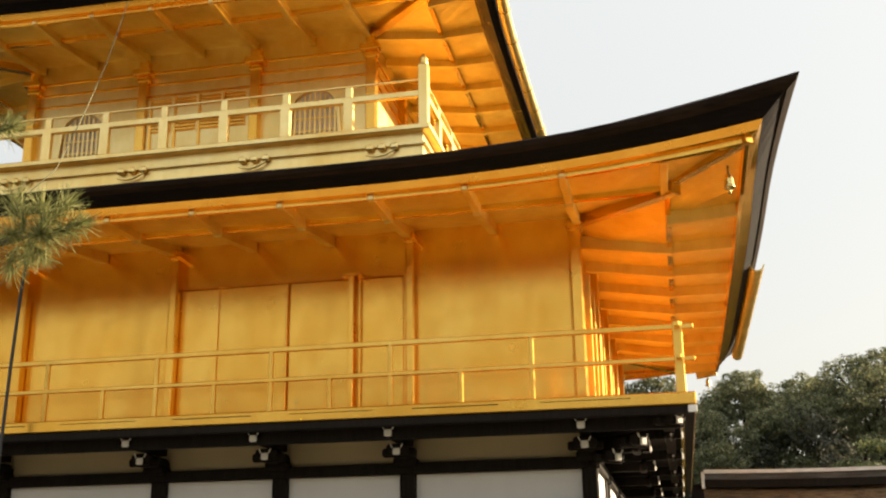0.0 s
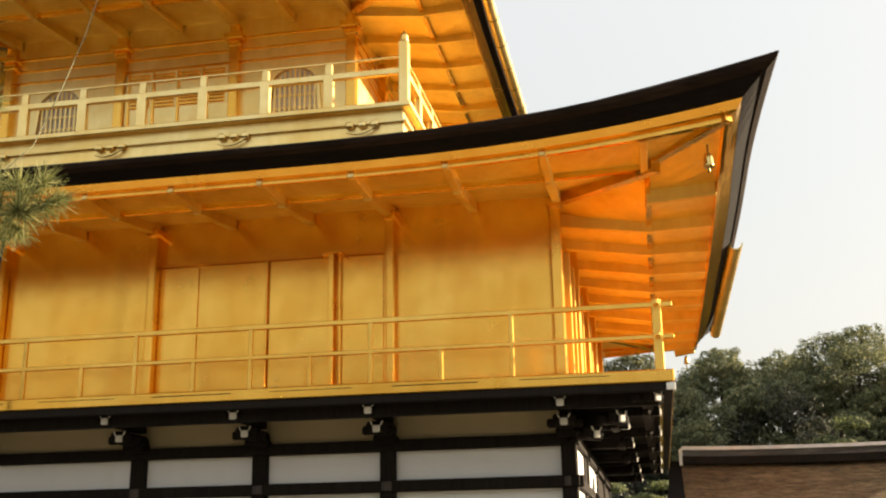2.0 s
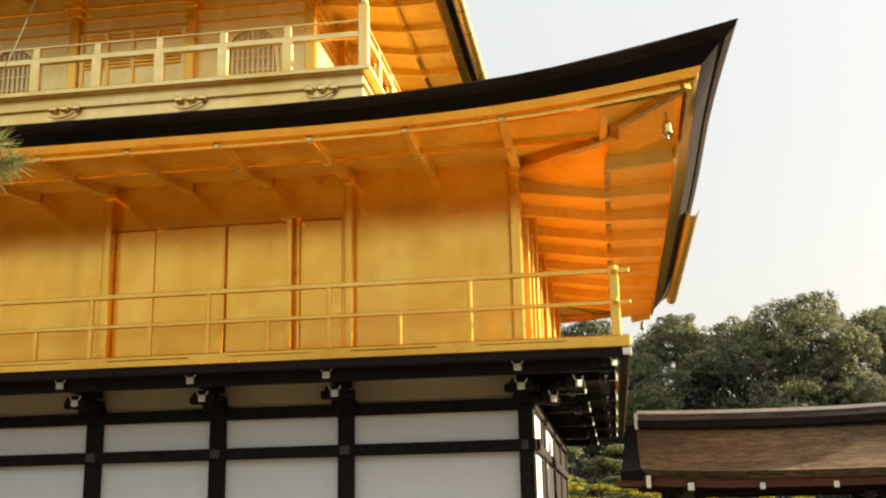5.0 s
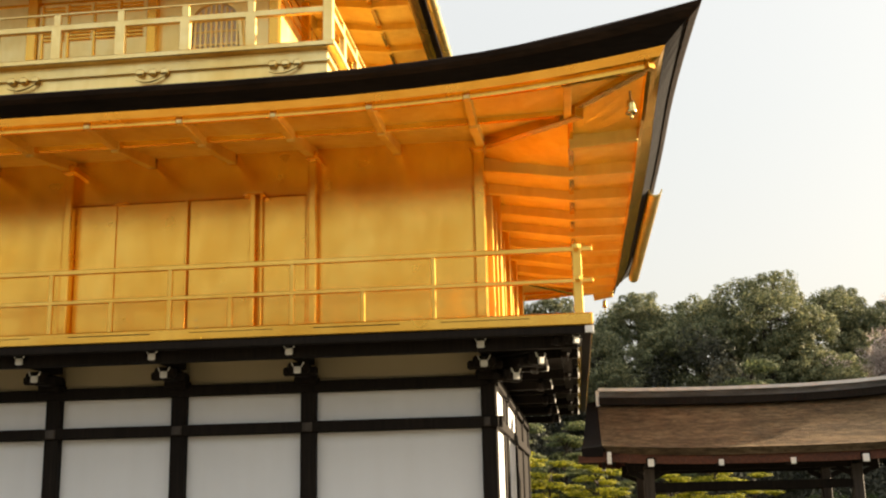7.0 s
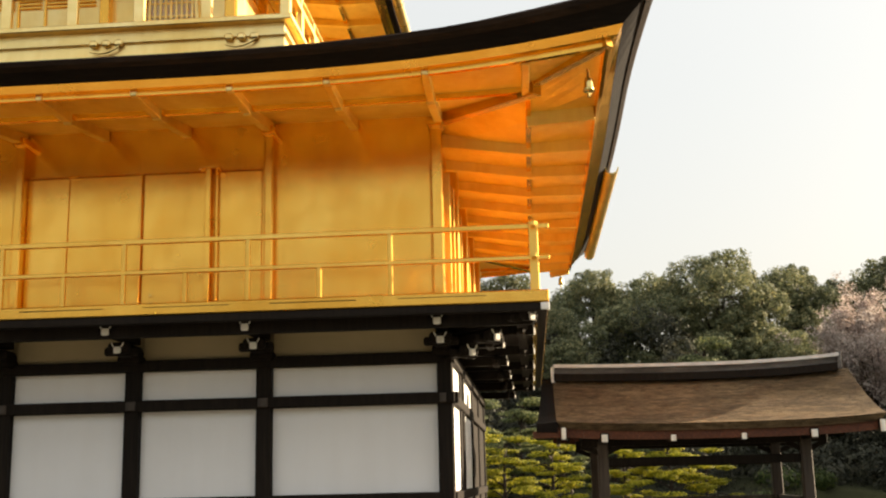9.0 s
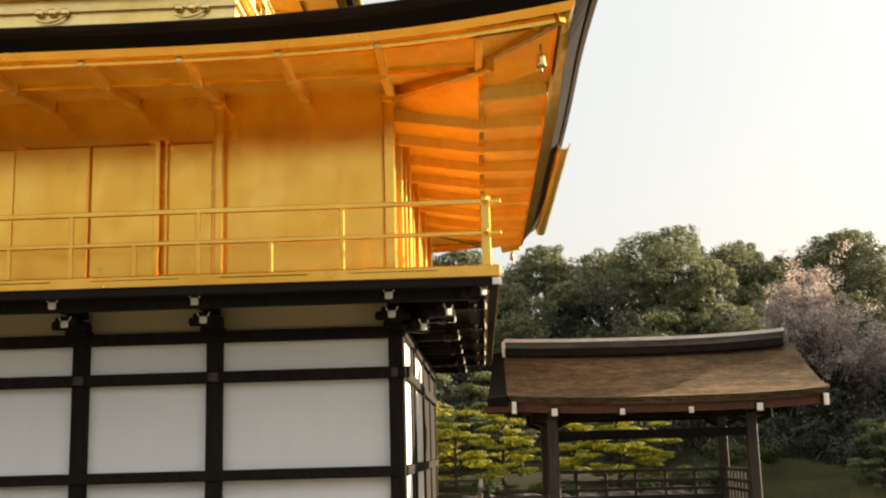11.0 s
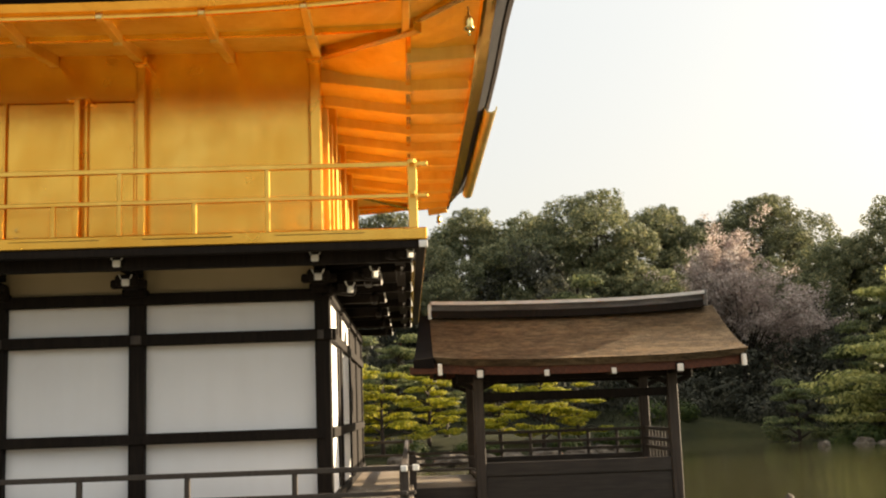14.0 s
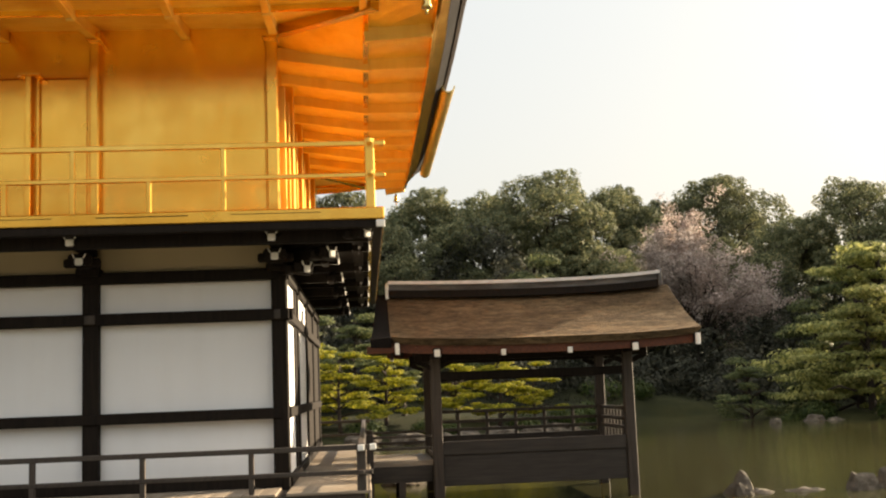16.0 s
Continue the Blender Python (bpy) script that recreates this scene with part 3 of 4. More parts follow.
def bracket(x, y, dx, dy, reach, levels, deep=0.035):
    """Stepped bracket arms with curved dark bodies and small white painted ends, from the wall outwards."""
    s = Vector((-dy, dx, 0)).normalized()
    out = Vector((dx, dy, 0))
    for off, zc, h in levels:
        off *= reach
        beam("bracket_arm", (x, y, zc), (x + dx * (off - 0.02), y + dy * (off - 0.02), zc), 0.12, h, DARK, bal)
        p = Vector((x + dx * off, y + dy * off, zc - 0.02))
        beam("bracket_end", p - out * deep, p, 0.085, 0.08, NOSE, bal, "white painted bracket end", 0.014)
        q = p - out * (deep + 0.045)
        beam("bracket_body", q - s * 0.13 + Vector((0, 0, 0.03)), q + s * 0.13 + Vector((0, 0, 0.03)), 0.10, 0.13, DARK, bal, "", 0.03)
        for sg in (-1, 1):
            a = p + s * sg * 0.045 + Vector((0, 0, 0.035)) - out * 0.02
            beam("bracket_horn", a, a + s * sg * 0.028 + Vector((0, 0, 0.055)), 0.014, 0.022, NOSE, bal, "", 0.004, (dx, dy, 0))
        q = p - out * 0.17
        beam("cross_arm", q - s * 0.20, q + s * 0.20, 0.09, 0.10, DARK, bal, "", 0.02)


LEVELS = [(1.0, 3.335, 0.12), (0.62, 3.175, 0.12), (0.34, 3.05, 0.11)]
for x in COLS:
    bracket(x, 0.0, 0, -1, 1.0, LEVELS[:2])
for y in [0.0] + COLS_W:
    bracket(0.0, y, 1, 0, 1.07, [(1.0, 3.31, 0.12), (0.66, 3.17, 0.12)], 0.11)
bracket(0.0, 0.0, 0.70710678, -0.70710678, 1.48, LEVELS)
for x in COLS:
    box("bearing_block", x - 0.13, x + 0.13, -0.26, 0.0, 3.03, 3.13, DARK, bal, "", 0.02)
    box("bracket_boss", x - 0.10, x + 0.10, -0.52, 0.0, 3.10, 3.24, DARK, bal, "", 0.03)
railing("balcony_rail", 1.08, (X0, X1, Y0, Y1), [-0.49] + [-2.077 - 1.408 * i for i in range(8)], [0.33 + 1.41 * i for i in range(6)], 4.30, 3.95, FLOOR2, 0.055, GOLD_RAIL, bal,
        [-1.278] + [-2.783 - 1.39 * i for i in range(7)], [1.03 + 1.41 * i for i in range(6)], 0.17, 0.10, 0.05)

# gold second storey
g2 = box("second_storey_wall", X0 + 0.05, X1 - 0.05, Y0 + 0.05, Y1 - 0.05, FLOOR2 - 0.05, 6.3, GOLD, pav, "gold leaf wall with tall panels")
for xa, xb in ((-0.105, 0.03), (-2.14, -2.035), (-5.275, -5.17), (-7.43, -7.315), (-9.60, -9.48), (-11.76, -11.64)):
    box("column", xa, xb, -0.12, 0.085, FLOOR2, 5.93, GOLD, g2, "gilded column", 0.014)
    box("column_head", xa - 0.03, xb + 0.03, -0.20, 0.06, 5.80, 5.90, GOLD, g2, "", 0.02)
for y in (2.13, 4.26, 6.39, 8.52):
    box("column", -0.085, 0.085, y - 0.085, y + 0.085, FLOOR2, 5.95, GOLD_RAIL, g2, "", 0.014)
for y in (0.55, 1.3, 2.9, 5.0):
    box("window_post", -0.06, 0.075, y - 0.04, y + 0.04, FLOOR2, 5.4, GOLD_RAIL, g2)
for xa, xb, d in ((-2.03, -0.125, 0.03), (-2.73, -2.195, 0.03), (-3.68, -2.87, 0.02), (-4.63, -3.715, 0.018), (-5.165, -4.635, 0.03), (-7.31, -5.28, 0.03), (-9.475, -7.435, 0.03), (-11.635, -9.605, 0.03)):
    box("wall_panel", xa + 0.004, xb - 0.004, d, 0.055, FLOOR2 + 0.03, 5.40, GOLD, g2, "gold leaf panel", 0.006)
for xa, xb, d in ((-2.865, -2.80, -0.13), (-2.775, -2.74, -0.005), (-3.715, -3.69, -0.03), (-2.19, -2.145, 0.0), (-5.35, -5.28, 0.02), (-0.12, -0.108, 0.04)):
    box("stile", xa, xb, d, 0.05, FLOOR2, 5.42, GOLD, g2)
box("lintel", -5.165, -2.145, 0.0, 0.05, 5.405, 5.44, GOLD, g2, "", 0.01)
box("sill", X0, X1, -0.03, 0.05, FLOOR2, FLOOR2 + 0.035, GOLD, g2)
box("hinge_block", -2.96, -2.70, -0.15, 0.0, 5.40, 5.445, GOLD, g2, "", 0.008)
box("hinge_block", -4.66, -4.50, -0.05, 0.0, 5.40, 5.425, GOLD, g2, "", 0.008)
for z in (4.30, 4.62, 4.98, 5.28):
    box("nail_cover", -3.735, -3.715, -0.004, 0.02, z - 0.012, z + 0.012, BRONZE, g2, "", 0.004)
for x, z in ((-3.55, 3.78), (-3.55, 3.88)):
    box("latch", x - 0.02, x + 0.02, -0.01, 0.022, z - 0.02, z + 0.02, BRONZE, g2)

# third storey
x0, x1, y0, y1 = WALL3
g3 = box("third_storey_wall", x0 + 0.05, x1 - 0.05, y0 + 0.05, y1 - 0.05, 6.9, 10.0, GOLD_SATIN, pav, "gold leaf top storey wall")
C3 = [x1, -4.86, -6.70, x0]
for x in C3:
    box("column", x - 0.075, x + 0.075, y0 - 0.075, y0 + 0.075, FLOOR3, 9.6, GOLD, g3, "", 0.012)
for y in (3.34, 5.18, y1):
    box("column", x1 - 0.075, x1 + 0.075, y - 0.075, y + 0.075, FLOOR3, 9.6, GOLD, g3, "", 0.012)
for z in (9.02, 9.22, 9.42):
    box("tie_beam", x0, x1, y0 + 0.03, y0 + 0.06, z - 0.02, z + 0.02, GOLD, g3)
    box("tie_beam", x1 - 0.06, x1 - 0.03, y0, y1, z - 0.02, z + 0.02, GOLD, g3)
for x in C3:
    for k, (w, z) in enumerate(((0.20, 9.28), (0.30, 9.38))):
        box("bracket_block", x - w / 2, x + w / 2, y0 - 0.09 - 0.07 * k, y0 + 0.06, z - 0.05, z + 0.049, GOLD, g3, "", 0.015)


def bell_window(cx, parent):
    """A cusped bell-shaped window: opening, frame and upright bars."""
    w, zb, zs, zt = 0.35, 8.05, 8.55, 8.80
    def outline(g):
        pts = [(-w - g - 0.03, zb), (-w - g, zs - 0.18), (-w - g + 0.015, zs)]
        for i in range(1, 8):
            a = i / 8
            pts.append((-(w + g) * math.cos(a * math.pi / 2) ** 0.8, zs + (zt + g - zs) * math.sin(a * math.pi / 2) ** 1.3))
        pts.append((0, zt + g + 0.03))
        return pts + [(-x, z) for x, z in pts[-2::-1]]
    o, i = outline(0.05), outline(0.0)
    n = len(o)
    vs = [(cx + x, y0 - 0.02, z) for x, z in o] + [(cx + x, y0 - 0.02, z) for x, z in i] + [(cx + x, y0 + 0.052, z) for x, z in o] + [(cx + x, y0 + 0.052, z) for x, z in i]
    fs = []
    for k in range(n - 1):
        fs += [(k, k + 1, n + k + 1, n + k), (k, 2 * n + k, 2 * n + k + 1, k + 1), (n + k, n + k + 1, 3 * n + k + 1, 3 * n + k)]
    fr = child("bell_window", mesh_of("bell_window", vs, fs, GOLD_SATIN), parent, None, "cusped bell shaped window with upright bars")
    child("shade", mesh_of("shade", [(cx + x, y0 + 0.047, z) for x, z in i], [tuple(range(n))], SHADE), fr, None, "dim opening")
    for k in range(-4, 5):
        x = cx + k * 0.078
        h = zs + (zt - zs) * math.cos(min(1, abs(k) / 4.6) * math.pi / 2) ** 0.8
        box("bar", x - 0.019, x + 0.019, y0 + 0.018, y0 + 0.04, zb, h, GOLD_SATIN, fr)
    for zz in (zb + 0.13, zb + 0.33, zb + 0.50):
        box("cross_bar", cx - w, cx + w, y0 + 0.022, y0 + 0.038, zz - 0.014, zz + 0.014, GOLD_SATIN, fr)


for cx in (-3.92, -7.69):
    bell_window(cx, g3)
door = box("panel_door", -6.62, -4.95, y0 - 0.01, y0 + 0.052, FLOOR3, 8.95, GOLD_SATIN, g3, "panelled gold double door with carved slats")
for i in range(4):
    xa = -6.55 + i * 0.40
    for zz in (7.82, 8.38, 8.78):
        for k in range(3):
            box("slat", xa + 0.03, xa + 0.34, y0 - 0.05, y0 - 0.008, zz + 0.055 * k, zz + 0.055 * k + 0.024, GOLD, door, "", 0.003)
    box("stile", xa - 0.02, xa + 0.02, y0 - 0.035, y0 - 0.008, FLOOR3, 8.95, GOLD, door)

# upper balcony
ub = box("upper_balcony", x0 - 1.12, x1 + 1.12, y0 - 1.12, y1 + 1.12, FLOOR3 - 0.08, FLOOR3, GOLD_SATIN, pav, "pale gold upper balcony", 0.012)
box("skirt", x0 - 1.0, x1 + 1.0, y0 - 1.0, y1 + 1.0, 6.75, FLOOR3 - 0.08, GOLD_SATIN, ub)
box("skirt_rail", x0 - 1.05, x1 + 1.05, y0 - 1.05, y1 + 1.05, FLOOR3 - 0.27, FLOOR3 - 0.235, GOLD_SATIN, ub)
for i in range(4):
    cx = -2.62 - 1.82 * i
    pts = [(cx - 0.20 + 0.44 * k / 10, y0 - 1.06, FLOOR3 - 0.375 - 0.03 * math.sin(math.pi * min(1, k / 7)) + 0.10 * max(0, (k - 6) / 4) ** 2) for k in range(11)]
    tube("bracket_crescent", pts, [0.006 + 0.014 * math.sin(math.pi * (k + 0.3) / 10.6) for k in range(11)], GOLD_SATIN, ub)
    for dx in (-0.15, 0.02, 0.19):
        box("bracket_block", cx + dx - 0.055, cx + dx + 0.055, y0 - 1.09, y0 - 1.0, FLOOR3 - 0.315, FLOOR3 - 0.225, GOLD_SATIN, ub, "", 0.02)
rail3 = dict(posts_n=[-3.08 - 0.91 * i for i in range(7)], posts_w=[1.4 + 0.91 * i for i in range(7)])
for zz, w, h in ((8.30, 0.03, 0.028), (8.09, 0.075, 0.085)):
    box("rail", x0 - 1.02, x1 + 1.02, y0 - 1.02 - w / 2, y0 - 1.02 + w / 2, zz - h / 2, zz + h / 2, GOLD_SATIN, ub)
    box("rail", x1 + 1.02 - w / 2, x1 + 1.02 + w / 2, y0 - 1.02, y1 + 1.02, zz - h / 2 + 0.003, zz + h / 2 + 0.003, GOLD_SATIN, ub)
for x in rail3["posts_n"]:
    box("post", x - 0.07, x + 0.07, y0 - 1.06, y0 - 0.98, FLOOR3, 8.13, GOLD_SATIN, ub)
    box("post_head", x - 0.05, x + 0.05, y0 - 1.045, y0 - 0.995, 8.13, 8.285, GOLD_SATIN, ub)
for y in rail3["posts_w"]:
    box("post", x1 + 0.98, x1 + 1.06, y - 0.07, y + 0.07, FLOOR3, 8.13, GOLD_SATIN, ub)
    box("post_head", x1 + 0.995, x1 + 1.045, y - 0.05, y + 0.05, 8.13, 8.285, GOLD_SATIN, ub)
box("corner_post", x1 + 0.955, x1 + 1.085, y0 - 1.085, y0 - 0.955, FLOOR3, 8.51, GOLD_SATIN, ub)
lathe("finial", [(0.055, 0), (0.065, 0.03), (0.05, 0.06), (0.06, 0.09), (0.035, 0.13), (0.008, 0.18)], GOLD_SATIN, ub, Matrix.Translation((x1 + 1.02, y0 - 1.02, 8.51)), "pointed post cap")

# rain trough along the west eave, bells at the hips, conductor cables
tro = []
for i in range(9):
    a = math.pi * i / 8
    tro.append((2.27 + 0.10 * math.cos(a), 5.93 - 0.10 * math.sin(a)))
vs = [(x, y, z) for y in (2.5, 8.9) for x, z in tro] + [(2.27 + (x - 2.27) * 0.8, y, 5.93 + (z - 5.93) * 0.8) for y in (2.5, 8.9) for x, z in tro]
fs = [(i, i + 1, 9 + i + 1, 9 + i) for i in range(8)] + [(18 + i, 27 + i, 28 + i, 19 + i) for i in range(8)]
fs += [(0, 9, 27, 18), (8, 26, 35, 17)] + [(i, 18 + i, 19 + i, i + 1) for i in range(8)] + [(9 + i, 10 + i, 28 + i, 27 + i) for i in range(8)]
child("rain_trough", mesh_of("rain_trough", vs, fs, GOLD_SATIN), roof2, None, "gilded wooden rain trough")
# the upper trough follows the sweep of its eave, on thin curved hooks
vs, fs = [], []
ring_ys = [0.05 + 0.42 * i for i in range(21)]
for yy in ring_ys:
    c = EV3.at(EV3.x1 + EV3.out, yy, 9.46 + 0.17)
    for r in (0.085, 0.07):
        for i in range(9):
            an = math.pi * (i / 8 if r > 0.08 else 1 - i / 8)
            vs.append((c.x - 0.02 + r * math.cos(an), yy, c.z - r * math.sin(an)))
for j in range(20):
    fs += [(18 * j + i, 18 * j + (i + 1) % 18, 18 * j + 18 + (i + 1) % 18, 18 * j + 18 + i) for i in range(18)]
fs += [tuple(range(18)), tuple(20 * 18 + i for i in range(17, -1, -1))]
child("rain_trough", mesh_of("rain_trough", vs, fs, GOLD_SATIN), roof3, None, "gilded wooden rain trough")
for yy in ring_ys[1::2]:
    c = EV3.at(EV3.x1 + EV3.out, yy, 9.46 + 0.17)
    tube("trough_hook", [(c.x - 0.02 + 0.10 * math.cos(math.pi * i / 8), yy, c.z + 0.01 - 0.10 * math.sin(math.pi * i / 8)) for i in range(9)] + [(c.x - 0.2, yy, c.z - 0.03)], 0.007, BRONZE, roof3, "", 5)


def bell(x, y, z):
    lathe("wind_bell", [(0.012, 0.10), (0.012, 0.0), (0.035, -0.01), (0.045, -0.06), (0.05, -0.12), (0.062, -0.15), (0.05, -0.15), (0.012, -0.14), (0.012, -0.19), (0.02, -0.21)][::-1], BRONZE, roof2, Matrix.Translation((x, y, z)), "small bronze wind bell", 12)


bell(1.72, -1.72, 5.74)
bell(1.72, Y1 + 1.72, 5.74)
tube("conductor_cable", [(-6.0, -0.45, 9.5), (-5.98, -0.9, 8.35), (-5.94, -1.4, 7.39), (-5.94, -1.9, 6.45), (-6.06, -2.2, 6.06)], 0.0055, WIRE, roof2, "thin grey lightning wire", 6)
tube("conductor_cable", [(-6.45, -1.5, 5.8), (-6.5, -1.5, 5.0), (-6.53, -1.5, 4.2), (-6.55, -1.5, 3.3), (-6.56, -1.5, 0.0), (-6.56, -1.5, -0.9)], 0.02, CABLE, roof2, "black lightning conductor cable", 8)

# ---- fishing pavilion over the pond ----
SX0, SX1, SY0, SY1, SYC = 1.98, 4.81, 3.26, 5.26, 4.26
so = thing("fishing_pavilion", "small open timber pavilion with bark gable roof over the pond", "pavilion", at=(3.4, 4.26, 0))
for x in (SX0, SX1):
    for y in (SY0, SY1):
        box("post", x - 0.075, x + 0.075, y - 0.075, y + 0.075, -0.9, 2.10, BROWN, so, "square brown timber post", 0.012)
fl = box("floor", SX0 - 0.05, SX1 + 0.05, SY0 - 0.02, SY1 + 0.05, 0.62, 0.68, BROWN, so)
for y in (SY0, SY1):
    box("floor_beam", SX0 + 0.075, SX1 - 0.075, y - 0.05, y + 0.05, 0.67, 0.86, BROWN_X, so)
    box("skirt_board", SX0 + 0.075, SX1 - 0.075, y - 0.03, y + 0.03, 0.23, 0.66, BROWN_X, so)
    box("head_beam", SX0 - 0.3, SX1 + 0.3, y - 0.06, y + 0.06, 2.02, 2.16, DARK, so)
    box("tie_rail", SX0, SX1, y - 0.04, y + 0.04, 1.74, 1.86, DARK, so)
for x in (SX0, SX1):
    box("skirt_board", x - 0.03, x + 0.03, SY0 + 0.075, SY1 - 0.075, 0.23, 0.68, DARK, so)
    box("cross_beam", x - 0.06, x + 0.06, SY0 - 0.6, SY1 + 0.6, 2.05, 2.19, DARK, so)
    for y, s in ((SY0, -1), (SY1, 1)):
        box("beam_end", x - 0.042, x + 0.042, y + s * 0.6 - 0.02, y + s * 0.6 + 0.02, 2.065, 2.17, NOSE, so, "white painted beam end", 0.008)
for x in (SX0 + 0.94, SX0 + 1.89):
    for y, s in ((SY0, -1), (SY1, 1)):
        beam("outrigger", (x, y + s * 0.02, 2.12), (x, y + s * 0.58, 2.10), 0.07, 0.10, DARK, so)
        box("beam_end", x - 0.034, x + 0.034, y + s * 0.59 - 0.015, y + s * 0.59 + 0.015, 2.06, 2.145, NOSE, so, "", 0.008)
for x, sx in ((SX0, -1), (SX1, 1)):
    for y in (SY0, SY1):
        beam("brace", (x + sx * 0.06, y, 1.93), (x + sx * 0.30, y, 2.03), 0.06, 0.07, DARK, so)
        beam("brace", (x - sx * 0.06, y, 1.93), (x - sx * 0.26, y, 2.02), 0.06, 0.07, DARK, so)
# railing of the pavilion on its far and western sides
for z in (1.24, 1.08, 0.95):
    box("rail", SX0, SX1, SY1 - 0.025, SY1 + 0.025, z - 0.025, z + 0.025, RAIL_DARK, so)
    box("rail", SX1 - 0.025, SX1 + 0.025, SY0, SY1, z - 0.024, z + 0.026, RAIL_DARK, so)
for i in range(1, 6):
    x = SX0 + (SX1 - SX0) * i / 6
    box("baluster", x - 0.025, x + 0.025, SY1 - 0.02, SY1 + 0.02, 0.68, 1.24, RAIL_DARK, so)
for i in range(1, 9):
    y = SY0 + (SY1 - SY0) * i / 9
    box("baluster", SX1 - 0.02, SX1 + 0.02, y - 0.02, y + 0.02, 0.68, 1.24, RAIL_DARK, so)


def sosei_roof():
    """Gabled bark roof with a slight sag along the ridge, thick edges and a boxed ridge."""
    xa, xb, n, m = 1.33, 5.78, 28, 12
    def top(u, v, s):
        # v: 0 ridge, 1 eave; ends sweep up a little, the slope is hollow
        x = xa + (xb - xa) * u
        e = abs(2 * u - 1) ** 3
        z = 3.05 - 0.75 * (1 - (1 - v) ** 1.35) + 0.07 * e
        return Vector((x, SYC + s * 1.66 * v, z))
    vs, fs = [], []
    for layer, dz in ((0, 0.0), (1, -0.10)):
        for j in range(-m, m + 1):
            for i in range(n + 1):
                p = top(i / n, abs(j) / m, 1 if j > 0 else -1)
                inset = 1.0 if layer == 0 else 0.97
                vs.append((3.53 + (p.x - 3.53) * inset, SYC + (p.y - SYC) * inset, p.z + dz))
    w, h = n + 1, 2 * m + 1
    N = w * h
    for j in range(h - 1):
        for i in range(n):
            fs.append((j * w + i, j * w + i + 1, (j + 1) * w + i + 1, (j + 1) * w + i))
            fs.append((N + j * w + i, N + (j + 1) * w + i, N + (j + 1) * w + i + 1, N + j * w + i + 1))
    for i in range(n):
        fs += [(i, N + i, N + i + 1, i + 1), ((h - 1) * w + i, (h - 1) * w + i + 1, N + (h - 1) * w + i + 1, N + (h - 1) * w + i)]
    for j in range(h - 1):
        fs += [(j * w, (j + 1) * w, N + (j + 1) * w, N + j * w), (j * w + n, N + j * w + n, N + (j + 1) * w + n, (j + 1) * w + n)]
    roof = child("roof", mesh_of("roof", vs, fs, BARK), so, None, "weathered brown cypress bark roof")
    # eave boards under the bark
    for s in (-1, 1):
        pts = [top(i / 12, 0.93, s) + Vector((0, 0, -0.17)) for i in range(13)]
        for a, b in zip(pts, pts[1:]):
            beam("eave_board", a, b, 0.05, 0.13, RED_BROWN, roof, "", 0.0)
        for u in (0.02, 0.98):
            q = [top(u, k / 6, s) + Vector((0.0, 0, -0.16)) for k in range(7)]
            for a, b in zip(q, q[1:]):
                beam("barge_board", a, b, 0.05, 0.15, DARK, roof, "", 0.0)
            e = q[-1]
            box("barge_end", e.x - 0.03, e.x + 0.03, e.y - 0.03 + s * 0.05, e.y + 0.03 + s * 0.05, e.z - 0.09, e.z + 0.07, NOSE, roof, "white painted barge board end")
    # dark verge under the gable end, from ridge to eave on both slopes
    for s in (-1, 1):
        vs, fs = [], []
        for k in range(13):
            q = top(0, k / 12, s)
            left = 1.17 - 0.12 * k / 12
            for x, dz in ((left, -0.03), (xa + 0.01, -0.012), (xa + 0.01, -0.16), (left, -0.15)):
                vs.append((x, q.y, q.z + dz))
        for k in range(12):
            fs += [(4 * k + c, 4 * k + (c + 1) % 4, 4 * k + 4 + (c + 1) % 4, 4 * k + 4 + c) for c in range(4)]
        fs += [(3, 2, 1, 0), (48, 49, 50, 51)]
        child("verge", mesh_of("verge", vs, fs, BARK_BLACK), roof, None, "dark thatched verge of the gable")
    for i in range(20):
        x = xa + 0.25 + i * (xb - xa - 0.6) / 19
        for s in (-1, 1):
            beam("rafter", (x, SYC + s * 0.1, 2.86), (x, SYC + s * 1.5, 2.19), 0.05, 0.06, DARK, roof)
    # boxed ridge
    for k, (w2, z0, z1, mat) in enumerate(((0.20, 0.0, 0.11, DARK), (0.17, 0.11, 0.20, RIDGE), (0.24, 0.20, 0.25, RIDGE_CAP))):
        vs, fs = [], []
        for i in range(n + 1):
            u = i / n
            e = abs(2 * u - 1) ** 2.4
            x = xa + 0.02 + (5.58 - xa) * u
            for dy, zz in ((-w2, z0), (w2, z0), (w2, z1), (-w2, z1)):
                vs.append((x, SYC + dy, 3.01 + zz + 0.08 * e * (1 if u > 0.5 else 0.4)))
        for i in range(n):
            for q in range(4):
                q2 = (q + 1) % 4
                fs.append((i * 4 + q, (i + 1) * 4 + q, (i + 1) * 4 + q2, i * 4 + q2))
        fs += [(3, 2, 1, 0), (n * 4, n * 4 + 1, n * 4 + 2, n * 4 + 3)]
        child("ridge_board", mesh_of("ridge_board", vs, fs, mat), roof, None, "grey boxed ridge")
    box("ridge_end_cap", 5.58, 5.64, SYC - 0.22, SYC + 0.22, 3.10, 3.36, RIDGE, roof)
    box("verge_beam", 1.0, xa + 0.1, SYC - 1.62, SYC - 1.52, 2.14, 2.24, RED_BROWN, roof)
    box("ridge_end", xa - 0.02, xa + 0.03, SYC - 0.2, SYC + 0.2, 3.02, 3.26, NOSE, roof, "pale ridge end board")


